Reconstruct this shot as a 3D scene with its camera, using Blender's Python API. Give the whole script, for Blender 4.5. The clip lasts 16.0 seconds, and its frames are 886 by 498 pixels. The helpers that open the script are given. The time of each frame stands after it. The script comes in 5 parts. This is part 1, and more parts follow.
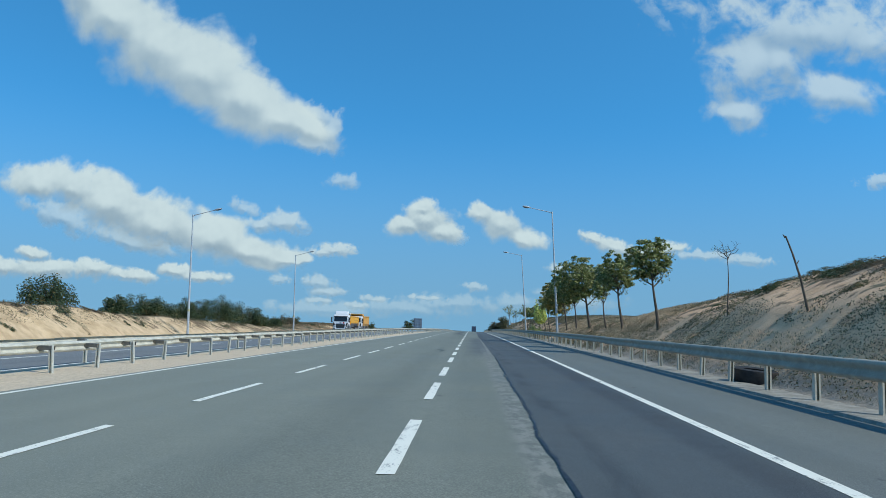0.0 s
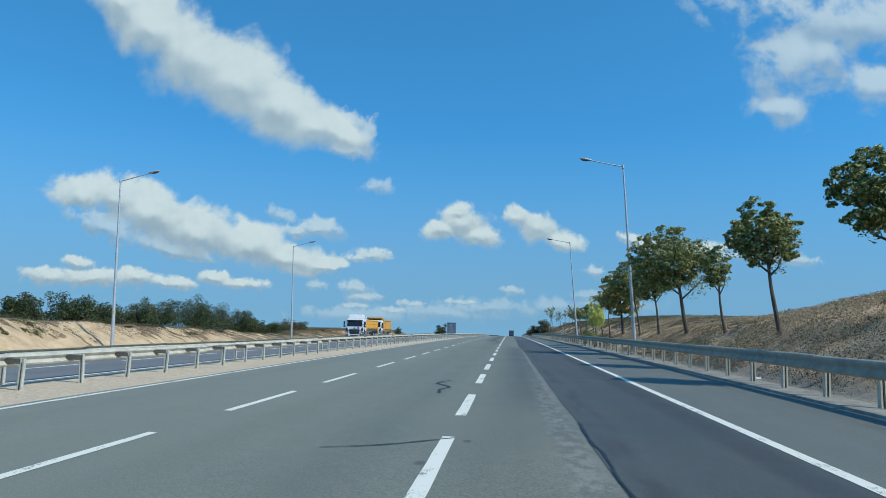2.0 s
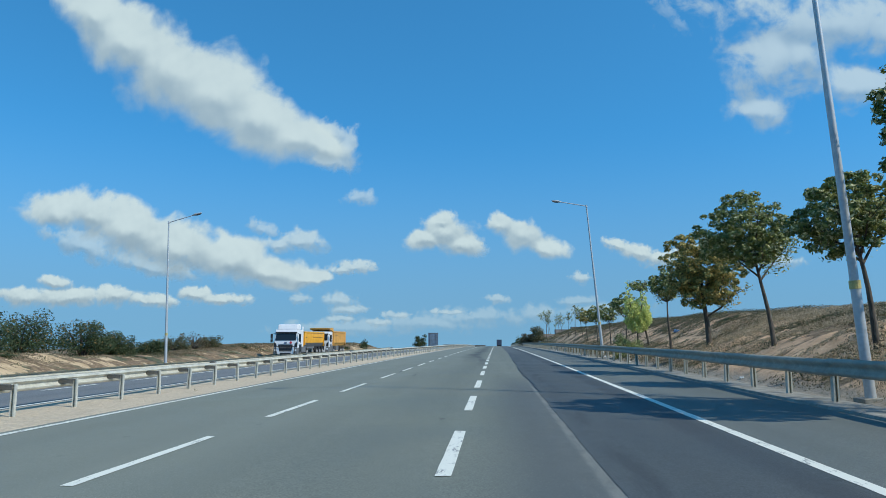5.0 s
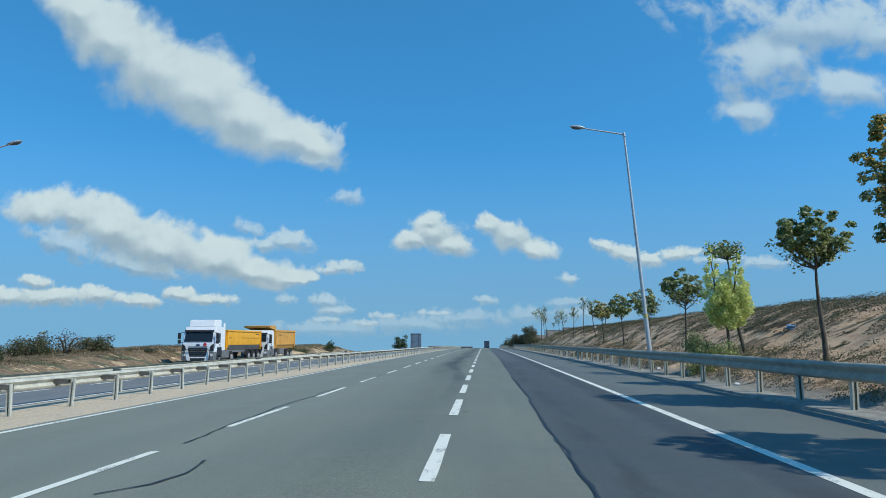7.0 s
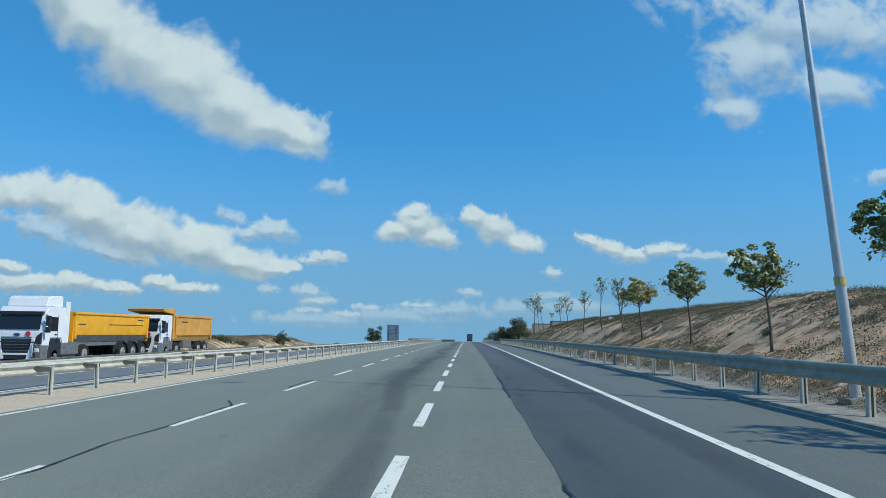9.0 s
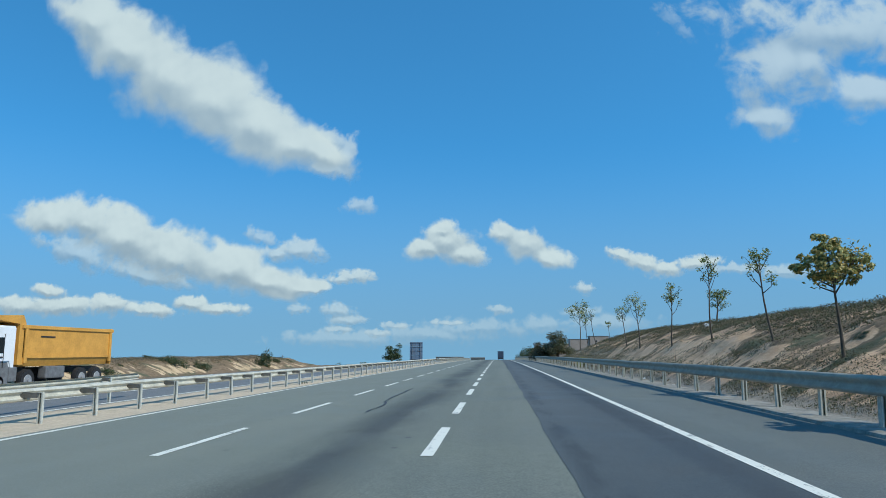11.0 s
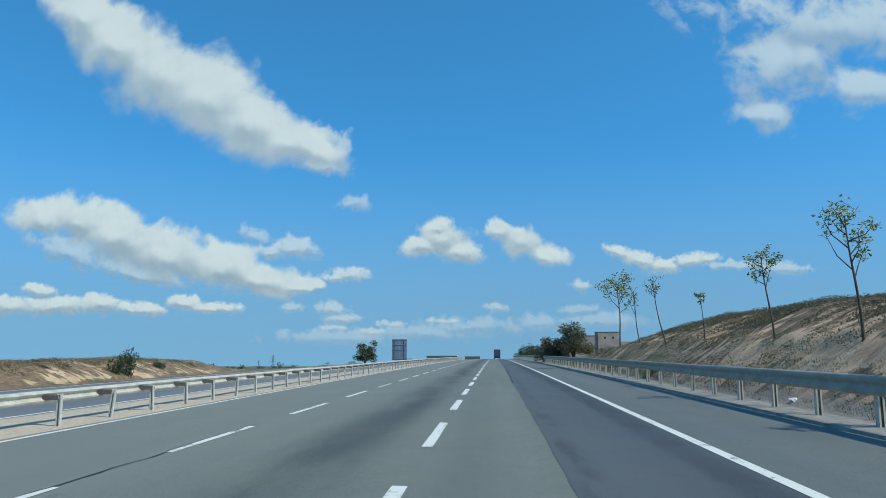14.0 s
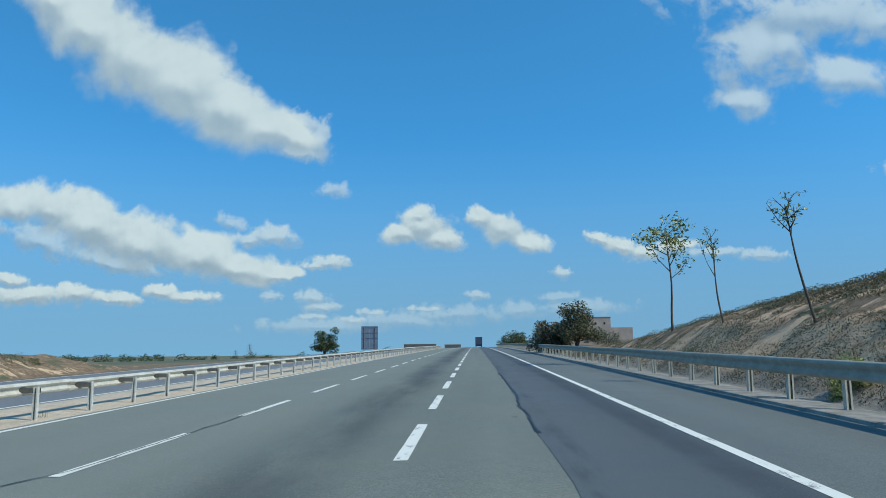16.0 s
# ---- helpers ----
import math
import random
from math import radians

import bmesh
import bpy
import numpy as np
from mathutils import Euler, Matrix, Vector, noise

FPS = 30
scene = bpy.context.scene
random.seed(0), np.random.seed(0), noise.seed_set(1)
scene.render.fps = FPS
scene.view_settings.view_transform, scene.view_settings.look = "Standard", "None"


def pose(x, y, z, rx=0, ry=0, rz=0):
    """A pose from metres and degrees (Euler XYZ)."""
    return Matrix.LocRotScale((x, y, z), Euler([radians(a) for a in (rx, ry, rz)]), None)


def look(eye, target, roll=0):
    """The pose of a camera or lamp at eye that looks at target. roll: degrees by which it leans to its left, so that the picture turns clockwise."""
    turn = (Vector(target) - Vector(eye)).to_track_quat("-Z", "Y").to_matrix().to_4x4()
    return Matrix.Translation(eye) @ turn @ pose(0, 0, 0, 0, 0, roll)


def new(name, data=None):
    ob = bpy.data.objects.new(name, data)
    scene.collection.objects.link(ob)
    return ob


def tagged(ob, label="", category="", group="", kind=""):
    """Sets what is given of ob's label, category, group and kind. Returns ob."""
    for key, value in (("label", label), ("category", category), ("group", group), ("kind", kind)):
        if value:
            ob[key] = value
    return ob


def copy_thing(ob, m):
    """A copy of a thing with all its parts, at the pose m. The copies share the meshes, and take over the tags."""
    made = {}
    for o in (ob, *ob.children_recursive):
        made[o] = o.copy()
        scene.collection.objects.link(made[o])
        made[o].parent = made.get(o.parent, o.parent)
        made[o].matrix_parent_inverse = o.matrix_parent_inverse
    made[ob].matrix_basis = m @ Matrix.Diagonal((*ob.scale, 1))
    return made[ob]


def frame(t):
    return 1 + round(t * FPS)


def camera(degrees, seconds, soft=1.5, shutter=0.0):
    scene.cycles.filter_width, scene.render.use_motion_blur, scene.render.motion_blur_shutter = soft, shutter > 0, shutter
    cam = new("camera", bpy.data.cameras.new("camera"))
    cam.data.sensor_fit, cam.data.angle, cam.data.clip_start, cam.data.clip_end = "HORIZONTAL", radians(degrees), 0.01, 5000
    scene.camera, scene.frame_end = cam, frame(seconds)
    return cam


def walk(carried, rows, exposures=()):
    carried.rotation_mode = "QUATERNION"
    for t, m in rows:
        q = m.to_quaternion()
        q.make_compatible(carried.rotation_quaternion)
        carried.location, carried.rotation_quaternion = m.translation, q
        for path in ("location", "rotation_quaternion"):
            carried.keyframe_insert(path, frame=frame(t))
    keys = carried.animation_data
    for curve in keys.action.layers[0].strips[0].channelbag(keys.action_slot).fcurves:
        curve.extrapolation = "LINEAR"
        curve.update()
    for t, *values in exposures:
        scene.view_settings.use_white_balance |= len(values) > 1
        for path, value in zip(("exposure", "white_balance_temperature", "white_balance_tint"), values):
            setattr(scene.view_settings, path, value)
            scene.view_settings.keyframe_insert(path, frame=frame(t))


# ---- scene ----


def look_along(x, y, z, yaw, pitch, roll):
    """A pose from the eye's place and its yaw to the left, pitch upwards and roll."""
    a, b = radians(yaw), radians(pitch)
    way = Vector((-math.sin(a) * math.cos(b), math.cos(a) * math.cos(b), math.sin(b)))
    return look((x, y, z), Vector((x, y, z)) + 10 * way, roll)


cam = camera(65.25, 16.0, soft=0.7)
PATH = [
    (0, look_along(0.001, 0.000, 1.057, 2.541, 6.292, 1.975)),
    (0.5, look_along(-0.000, 4.194, 1.063, 2.926, 5.672, 2.827)),
    (1, look_along(0.016, 8.405, 1.084, 3.797, 5.830, 1.522)),
    (1.5, look_along(0.004, 12.601, 1.101, 4.625, 6.147, 1.125)),
    (2, look_along(0.002, 16.743, 1.120, 5.557, 6.562, 1.510)),
    (2.5, look_along(-0.027, 20.817, 1.159, 5.134, 5.218, 2.338)),
    (3, look_along(-0.035, 24.845, 1.211, 7.097, 5.781, 2.503)),
    (3.5, look_along(-0.064, 28.922, 1.197, 5.977, 7.047, 1.156)),
    (4, look_along(-0.095, 33.113, 1.201, 4.841, 7.363, -0.203)),
    (6.5, look_along(-0.181, 54.810, 1.192, 3.522, 7.576, 0.298)),
    (7, look_along(-0.133, 59.196, 1.206, 3.310, 7.545, 0.011)),
    (7.5, look_along(-0.108, 63.603, 1.170, 1.936, 7.120, 2.316)),
    (8, look_along(-0.108, 68.018, 1.197, 1.855, 7.468, 0.740)),
    (8.5, look_along(-0.067, 72.403, 1.208, 1.342, 7.490, 1.023)),
    (9, look_along(-0.008, 76.811, 1.211, 2.020, 6.945, 0.800)),
    (9.5, look_along(0.042, 81.231, 1.196, 3.150, 7.750, 0.246)),
    (12, look_along(0.234, 103.553, 1.155, 4.659, 8.418, 0.222)),
    (12.5, look_along(0.228, 108.008, 1.144, 4.386, 8.362, 0.055)),
    (13, look_along(0.194, 112.441, 1.137, 4.336, 8.166, -0.416)),
    (13.5, look_along(0.203, 116.831, 1.143, 4.236, 8.051, -0.572)),
    (14, look_along(0.232, 121.156, 1.141, 4.142, 8.258, -0.096)),
    (14.5, look_along(0.264, 125.563, 1.132, 3.657, 8.031, 0.437)),
    (15, look_along(0.243, 130.006, 1.112, 3.201, 7.620, 1.452)),
    (15.5, look_along(0.202, 134.533, 1.090, 3.440, 7.332, 0.864)),
    (16, look_along(0.148, 139.090, 1.099, 2.561, 7.270, -0.511)),
]
walk(cam, PATH, [(0.0, 0.0, 6500, 4), (16.0, 0.0, 6500, 4)])

# ---- light ----
world = bpy.data.worlds.new("sky")
scene.world = world
world.use_nodes = True
wn = world.node_tree.nodes
sky_tex = wn.new("ShaderNodeTexSky")
sky_tex.sky_type = "NISHITA"
sky_tex.sun_disc = False
sky_tex.sun_elevation, sky_tex.sun_rotation = radians(44.5), radians(115)
sky_tex.altitude = 1200
sky_tex.air_density, sky_tex.dust_density, sky_tex.ozone_density = 1.0, 0.0, 6.0
sky_way = wn.new("ShaderNodeMapping")
sky_way.inputs["Location"].default_value = (0, 0, 0.19)
sky_dir = wn.new("ShaderNodeTexCoord")
world.node_tree.links.new(sky_dir.outputs["Generated"], sky_way.inputs[0])
sky_unit = wn.new("ShaderNodeVectorMath")
sky_unit.operation = "NORMALIZE"
world.node_tree.links.new(sky_way.outputs[0], sky_unit.inputs[0])
world.node_tree.links.new(sky_unit.outputs[0], sky_tex.inputs["Vector"])
wn["Background"].inputs["Strength"].default_value = 0.15
clean = wn.new("ShaderNodeMix")
clean.data_type, clean.blend_type = "RGBA", "MULTIPLY"
clean.inputs[0].default_value = 1.0
clean.inputs[7].default_value = (0.55, 1.38, 1.50, 1.0)
world.node_tree.links.new(sky_tex.outputs[0], clean.inputs[6])
haze = wn.new("ShaderNodeMix")
haze.data_type = "RGBA"
sky_up = wn.new("ShaderNodeSeparateXYZ")
world.node_tree.links.new(sky_dir.outputs["Generated"], sky_up.inputs[0])
haze_part = wn.new("ShaderNodeMapRange")
haze_part.interpolation_type = "SMOOTHSTEP"
for k, v in ((1, 0.0), (2, 0.30), (3, 0.85), (4, 0.0)):
    haze_part.inputs[k].default_value = v
world.node_tree.links.new(sky_up.outputs[2], haze_part.inputs[0])
world.node_tree.links.new(haze_part.outputs[0], haze.inputs[0])
world.node_tree.links.new(clean.outputs[2], haze.inputs[6])
haze.inputs[7].default_value = (1.34, 2.46, 3.56, 1.0)
world.node_tree.links.new(haze.outputs[2], wn["Background"].inputs["Color"])

sun_data = bpy.data.lights.new("sun", "SUN")
sun_data.energy, sun_data.angle, sun_data.color = 3.8, radians(0.53), (1.0, 0.95, 0.87)
SUN_WAY = Vector((0.652, -0.30, 0.70)).normalized()
sun = new("sun", sun_data)
sun.matrix_world = look(SUN_WAY * 300, (0, 0, 0))
scene.view_settings.exposure = 0.0


# ---- materials ----
class Nodes:
    """A short way to write a node material."""

    def __init__(self, name, rough=0.8, metal=0.0):
        self.mat = bpy.data.materials.new(name)
        self.mat.use_nodes = True
        self.tree = self.mat.node_tree
        self.bsdf = self.tree.nodes["Principled BSDF"]
        self.bsdf.inputs["Roughness"].default_value = rough
        self.bsdf.inputs["Metallic"].default_value = metal
        self.coord = self.tree.nodes.new("ShaderNodeTexCoord").outputs["Object"]

    def put(self, value, socket):
        if isinstance(value, bpy.types.NodeSocket):
            self.tree.links.new(value, socket)
        else:
            socket.default_value = value

    def world_place(self):
        self.coord = self.tree.nodes.new("ShaderNodeNewGeometry").outputs["Position"]
        return self

    def scaled(self, x, y, z, shift=(0, 0, 0)):
        n = self.tree.nodes.new("ShaderNodeMapping")
        self.put(self.coord, n.inputs[0])
        n.inputs["Scale"].default_value = (x, y, z)
        n.inputs["Location"].default_value = shift
        return n.outputs[0]

    def noise(self, scale, detail=4.0, rough=0.55, vector=None, warp=0.0):
        n = self.tree.nodes.new("ShaderNodeTexNoise")
        self.put(vector or self.coord, n.inputs["Vector"])
        n.inputs["Scale"].default_value, n.inputs["Detail"].default_value = scale, detail
        n.inputs["Roughness"].default_value, n.inputs["Distortion"].default_value = rough, warp
        return n.outputs[0]

    def cells(self, scale, vector=None, edge=False):
        n = self.tree.nodes.new("ShaderNodeTexVoronoi")
        if edge:
            n.feature = "DISTANCE_TO_EDGE"
        self.put(vector or self.coord, n.inputs["Vector"])
        n.inputs["Scale"].default_value = scale
        return n.outputs["Distance"]

    def math(self, how, a, b=0.0, c=0.0):
        n = self.tree.nodes.new("ShaderNodeMath")
        n.operation = how
        for value, socket in zip((a, b, c), n.inputs):
            self.put(value, socket)
        return n.outputs[0]

    def step(self, value, low, high, out_low=0.0, out_high=1.0):
        n = self.tree.nodes.new("ShaderNodeMapRange")
        n.interpolation_type = "SMOOTHSTEP"
        for k, v in enumerate((value, low, high, out_low, out_high)):
            self.put(v, n.inputs[k])
        return n.outputs[0]

    def mix(self, factor, a, b):
        n = self.tree.nodes.new("ShaderNodeMix")
        n.data_type = "RGBA"
        self.put(factor, n.inputs[0])
        for value, socket in ((a, n.inputs[6]), (b, n.inputs[7])):
            self.put((*value, 1.0) if isinstance(value, tuple) else value, socket)
        return n.outputs[2]

    def xyz(self, vector=None):
        n = self.tree.nodes.new("ShaderNodeSeparateXYZ")
        self.put(vector or self.coord, n.inputs[0])
        return n.outputs

    def random(self):
        return self.tree.nodes.new("ShaderNodeObjectInfo").outputs["Random"]

    def island(self):
        return self.tree.nodes.new("ShaderNodeNewGeometry").outputs["Random Per Island"]

    def bump(self, height, strength, distance):
        n = self.tree.nodes.new("ShaderNodeBump")
        n.inputs["Strength"].default_value, n.inputs["Distance"].default_value = strength, distance
        self.put(height, n.inputs["Height"])
        self.put(n.outputs[0], self.bsdf.inputs["Normal"])

    def done(self, color=None, rough=None):
        if color is not None:
            self.put((*color, 1.0) if isinstance(color, tuple) else color, self.bsdf.inputs["Base Color"])
        if rough is not None:
            self.put(rough, self.bsdf.inputs["Roughness"])
        return self.mat


def plain(name, color, rough=0.6, metal=0.0, spread=0.15, scale=6.0):
    """A paint, plastic or metal with soft dirt in two sizes."""
    n = Nodes(name, rough, metal)
    dirt = n.math("ADD", n.math("MULTIPLY", n.noise(scale), 0.65), n.math("MULTIPLY", n.noise(scale * 9), 0.35))
    dark = tuple(c * (1 - spread * 1.6) for c in color)
    pale = tuple(min(1, c * (1 + spread * 0.6)) for c in color)
    shade = n.mix(n.step(dirt, 0.3, 0.7), dark, pale)
    n.bump(n.noise(scale * 14), 0.06, 0.01)
    return n.done(shade, n.step(dirt, 0.3, 0.7, min(1, rough + 0.12), max(0.05, rough - 0.06)))


def asphalt(name, dark, pale, warm, oil_and_haze=False, edge=False):
    """Worn asphalt: stone grain, long wheel tracks, wide stains."""
    n = Nodes(name, 0.75).world_place()
    track = n.noise(1.0, 3, 0.5, n.scaled(0.9, 0.02, 1))
    stain = n.noise(0.35, 5, 0.6, warp=0.6)
    grain = n.noise(60, 3, 0.7)
    base = n.mix(n.step(n.math("ADD", n.math("MULTIPLY", track, 0.6), n.math("MULTIPLY", stain, 0.4)), 0.32, 0.68), dark, pale)
    tint = n.mix(n.step(n.noise(0.12, 4, 0.6), 0.5, 0.75), base, warm)
    speck = n.mix(n.step(grain, 0.35, 0.7), tuple(c * 0.60 for c in dark), tuple(min(1, c * 1.38) for c in pale))
    blot = n.noise(5.0, 4, 0.65)
    tint = n.mix(n.math("MULTIPLY", n.step(blot, 0.35, 0.7), 0.30), tint, tuple(c * 0.8 for c in dark))
    color = n.mix(0.45, tint, speck)
    spots = n.step(n.cells(0.9, n.scaled(1, 0.6, 1)), 0.035, 0.06, 1.0, 0.0)
    color = n.mix(n.math("MULTIPLY", spots, 0.55), color, (0.03, 0.03, 0.032))
    place = n.xyz()
    drift = n.math("MULTIPLY", n.math("SUBTRACT", n.noise(0.6, 3, 0.5, n.scaled(0.3, 0.12, 1)), 0.5), 0.9)
    lane = n.math("PINGPONG", n.math("ADD", n.math("ADD", place[0], drift), 0.63), 1.58)
    worn = n.math("MULTIPLY", n.step(n.math("ABSOLUTE", n.math("SUBTRACT", lane, 0.78)), 0.05, 0.55, 1.0, 0.0), n.step(n.noise(0.5, 4, 0.6, n.scaled(1, 0.06, 1)), 0.35, 0.7))
    color = n.mix(n.math("MULTIPLY", worn, 0.22), color, tuple(c * 0.62 for c in dark))
    if oil_and_haze:
        # windscreen haze over the left lanes, painted in as a paler greenish tone
        color = n.mix(n.math("MULTIPLY", n.step(n.math("ADD", place[0], n.math("MULTIPLY", drift, 0.8)), -3.7, -1.7, 1.0, 0.0), 0.55), color, (0.225, 0.235, 0.188))
        off = n.math("ABSOLUTE", n.math("ADD", n.math("ADD", place[0], drift), 1.75))
        blotch = n.math("MULTIPLY", n.step(off, 0.05, 1.0, 1.0, 0.0), n.step(n.noise(0.9, 5, 0.65, n.scaled(1, 0.22, 1)), 0.30, 0.58, 0.25, 1.0))
        blotch = n.math("MULTIPLY", blotch, n.step(place[1], 76, 100))
        color = n.mix(n.math("MULTIPLY", blotch, 0.72), color, (0.050, 0.053, 0.046))
        off = n.math("ABSOLUTE", n.math("ADD", n.math("ADD", place[0], drift), n.step(place[1], 84, 98, 1.0, 1.7)))
        track = n.math("MULTIPLY", n.step(off, 0.08, 0.30, 1.0, 0.0), n.math("MULTIPLY", n.step(place[1], 70, 84), n.step(place[1], 100, 125, 1.0, 0.3)))
        off = n.math("ABSOLUTE", n.math("SUBTRACT", place[0], 0.66))
        rough = n.math("MULTIPLY", n.step(off, 0.05, 0.28, 1.0, 0.0), n.step(place[1], 26, 40, 1.0, 0.15))
        worn_side = n.math("MULTIPLY", n.step(n.math("ADD", place[0], n.math("MULTIPLY", drift, 0.5)), -0.55, 0.5), n.math("MULTIPLY", n.step(place[1], 24, 31), n.step(place[1], 58, 68, 1.0, 0.0)))
        color = n.mix(n.math("MULTIPLY", worn_side, 0.80), color, (0.085, 0.092, 0.090))
        ridge = n.math("MULTIPLY", n.step(n.math("ABSOLUTE", n.math("SUBTRACT", place[0], 0.80)), 0.03, 0.10, 1.0, 0.0), n.math("MULTIPLY", n.step(place[1], 24, 31), n.step(place[1], 58, 64, 1.0, 0.0)))
        color = n.mix(n.math("MULTIPLY", ridge, n.step(n.noise(6, 4, 0.6, n.scaled(1, 0.3, 1)), 0.3, 0.6, 0.35, 0.9)), color, (0.20, 0.20, 0.175))
        mottle = n.mix(n.step(n.noise(7, 5, 0.7, n.scaled(1, 0.5, 1)), 0.4, 0.6), (0.11, 0.115, 0.105), (0.27, 0.265, 0.235))
        color = n.mix(n.math("MULTIPLY", rough, 0.55), color, mottle)
        color = n.mix(n.math("MULTIPLY", track, n.step(stain, 0.3, 0.6, 0.25, 0.6)), color, (0.06, 0.062, 0.06))
    if edge:
        color = n.mix(n.math("MULTIPLY", n.math("MULTIPLY", n.step(place[1], 96, 114), n.step(place[0], 1.4, 2.6, 1.0, 0.35)), 0.55), color, (0.112, 0.124, 0.124))
        off = n.math("ABSOLUTE", n.math("SUBTRACT", place[0], 2.52))
        color = n.mix(n.math("MULTIPLY", n.step(off, 0.10, 0.34, 1.0, 0.0), n.step(stain, 0.25, 0.7, 0.35, 0.65)), color, (0.035, 0.038, 0.042))
        off = n.math("ABSOLUTE", n.math("SUBTRACT", n.math("ADD", place[0], n.math("MULTIPLY", drift, 0.4)), 1.15))
        rub = n.math("MULTIPLY", n.step(off, 0.03, 0.25, 1.0, 0.0), n.step(n.noise(1.2, 5, 0.7, n.scaled(2.0, 0.35, 1)), 0.42, 0.6))
        color = n.mix(n.math("MULTIPLY", rub, 0.5), color, (0.03, 0.031, 0.033))
    pits = n.step(n.cells(26.0), 0.10, 0.22, 1.0, 0.0)
    color = n.mix(n.math("MULTIPLY", pits, 0.35), color, tuple(min(1, c * 1.9) for c in pale))
    n.bump(n.math("ADD", grain, n.math("MULTIPLY", n.noise(170, 2), 0.6)), 0.45, 0.012)
    return n.done(color, n.step(stain, 0.3, 0.7, 0.66, 0.8))


M_ROAD = asphalt("worn_asphalt", (0.132, 0.141, 0.112), (0.212, 0.223, 0.180), (0.198, 0.212, 0.152), True)
M_PATCH = asphalt("resurfaced_asphalt", (0.055, 0.063, 0.064), (0.090, 0.101, 0.101), (0.084, 0.095, 0.092), False, True)
M_OPPOSITE = asphalt("opposite_asphalt", (0.15, 0.155, 0.155), (0.20, 0.205, 0.20), (0.19, 0.19, 0.18))
M_SHOULDER = asphalt("shoulder_asphalt", (0.112, 0.123, 0.110), (0.160, 0.174, 0.156), (0.158, 0.170, 0.138))


def marking():
    n = Nodes("road_paint", 0.6).world_place()
    wear = n.math("ADD", n.math("MULTIPLY", n.noise(5.0, 6, 0.7, n.scaled(1.5, 0.5, 1)), 0.7), n.math("MULTIPLY", n.noise(45, 3), 0.3))
    color = n.mix(n.step(wear, 0.36, 0.47), (0.19, 0.195, 0.18), (0.76, 0.75, 0.65))
    n.bump(n.noise(70), 0.2, 0.004)
    return n.done(color)


M_PAINT = marking()
M_TAR = plain("tar_sealant", (0.018, 0.018, 0.02), 0.5, 0, 0.3, 8)
M_CONCRETE = plain("gutter_concrete", (0.29, 0.275, 0.235), 0.85, 0, 0.28, 2.5)
M_ZINC = plain("galvanised_steel", (0.36, 0.335, 0.265), 0.65, 0.0, 0.14, 3)
M_ZINC_OLD = plain("weathered_galvanised_steel", (0.58, 0.56, 0.47), 0.6, 0.1, 0.2, 2)
M_RUBBER = plain("black_rubber", (0.02, 0.02, 0.021), 0.75, 0, 0.25, 9)


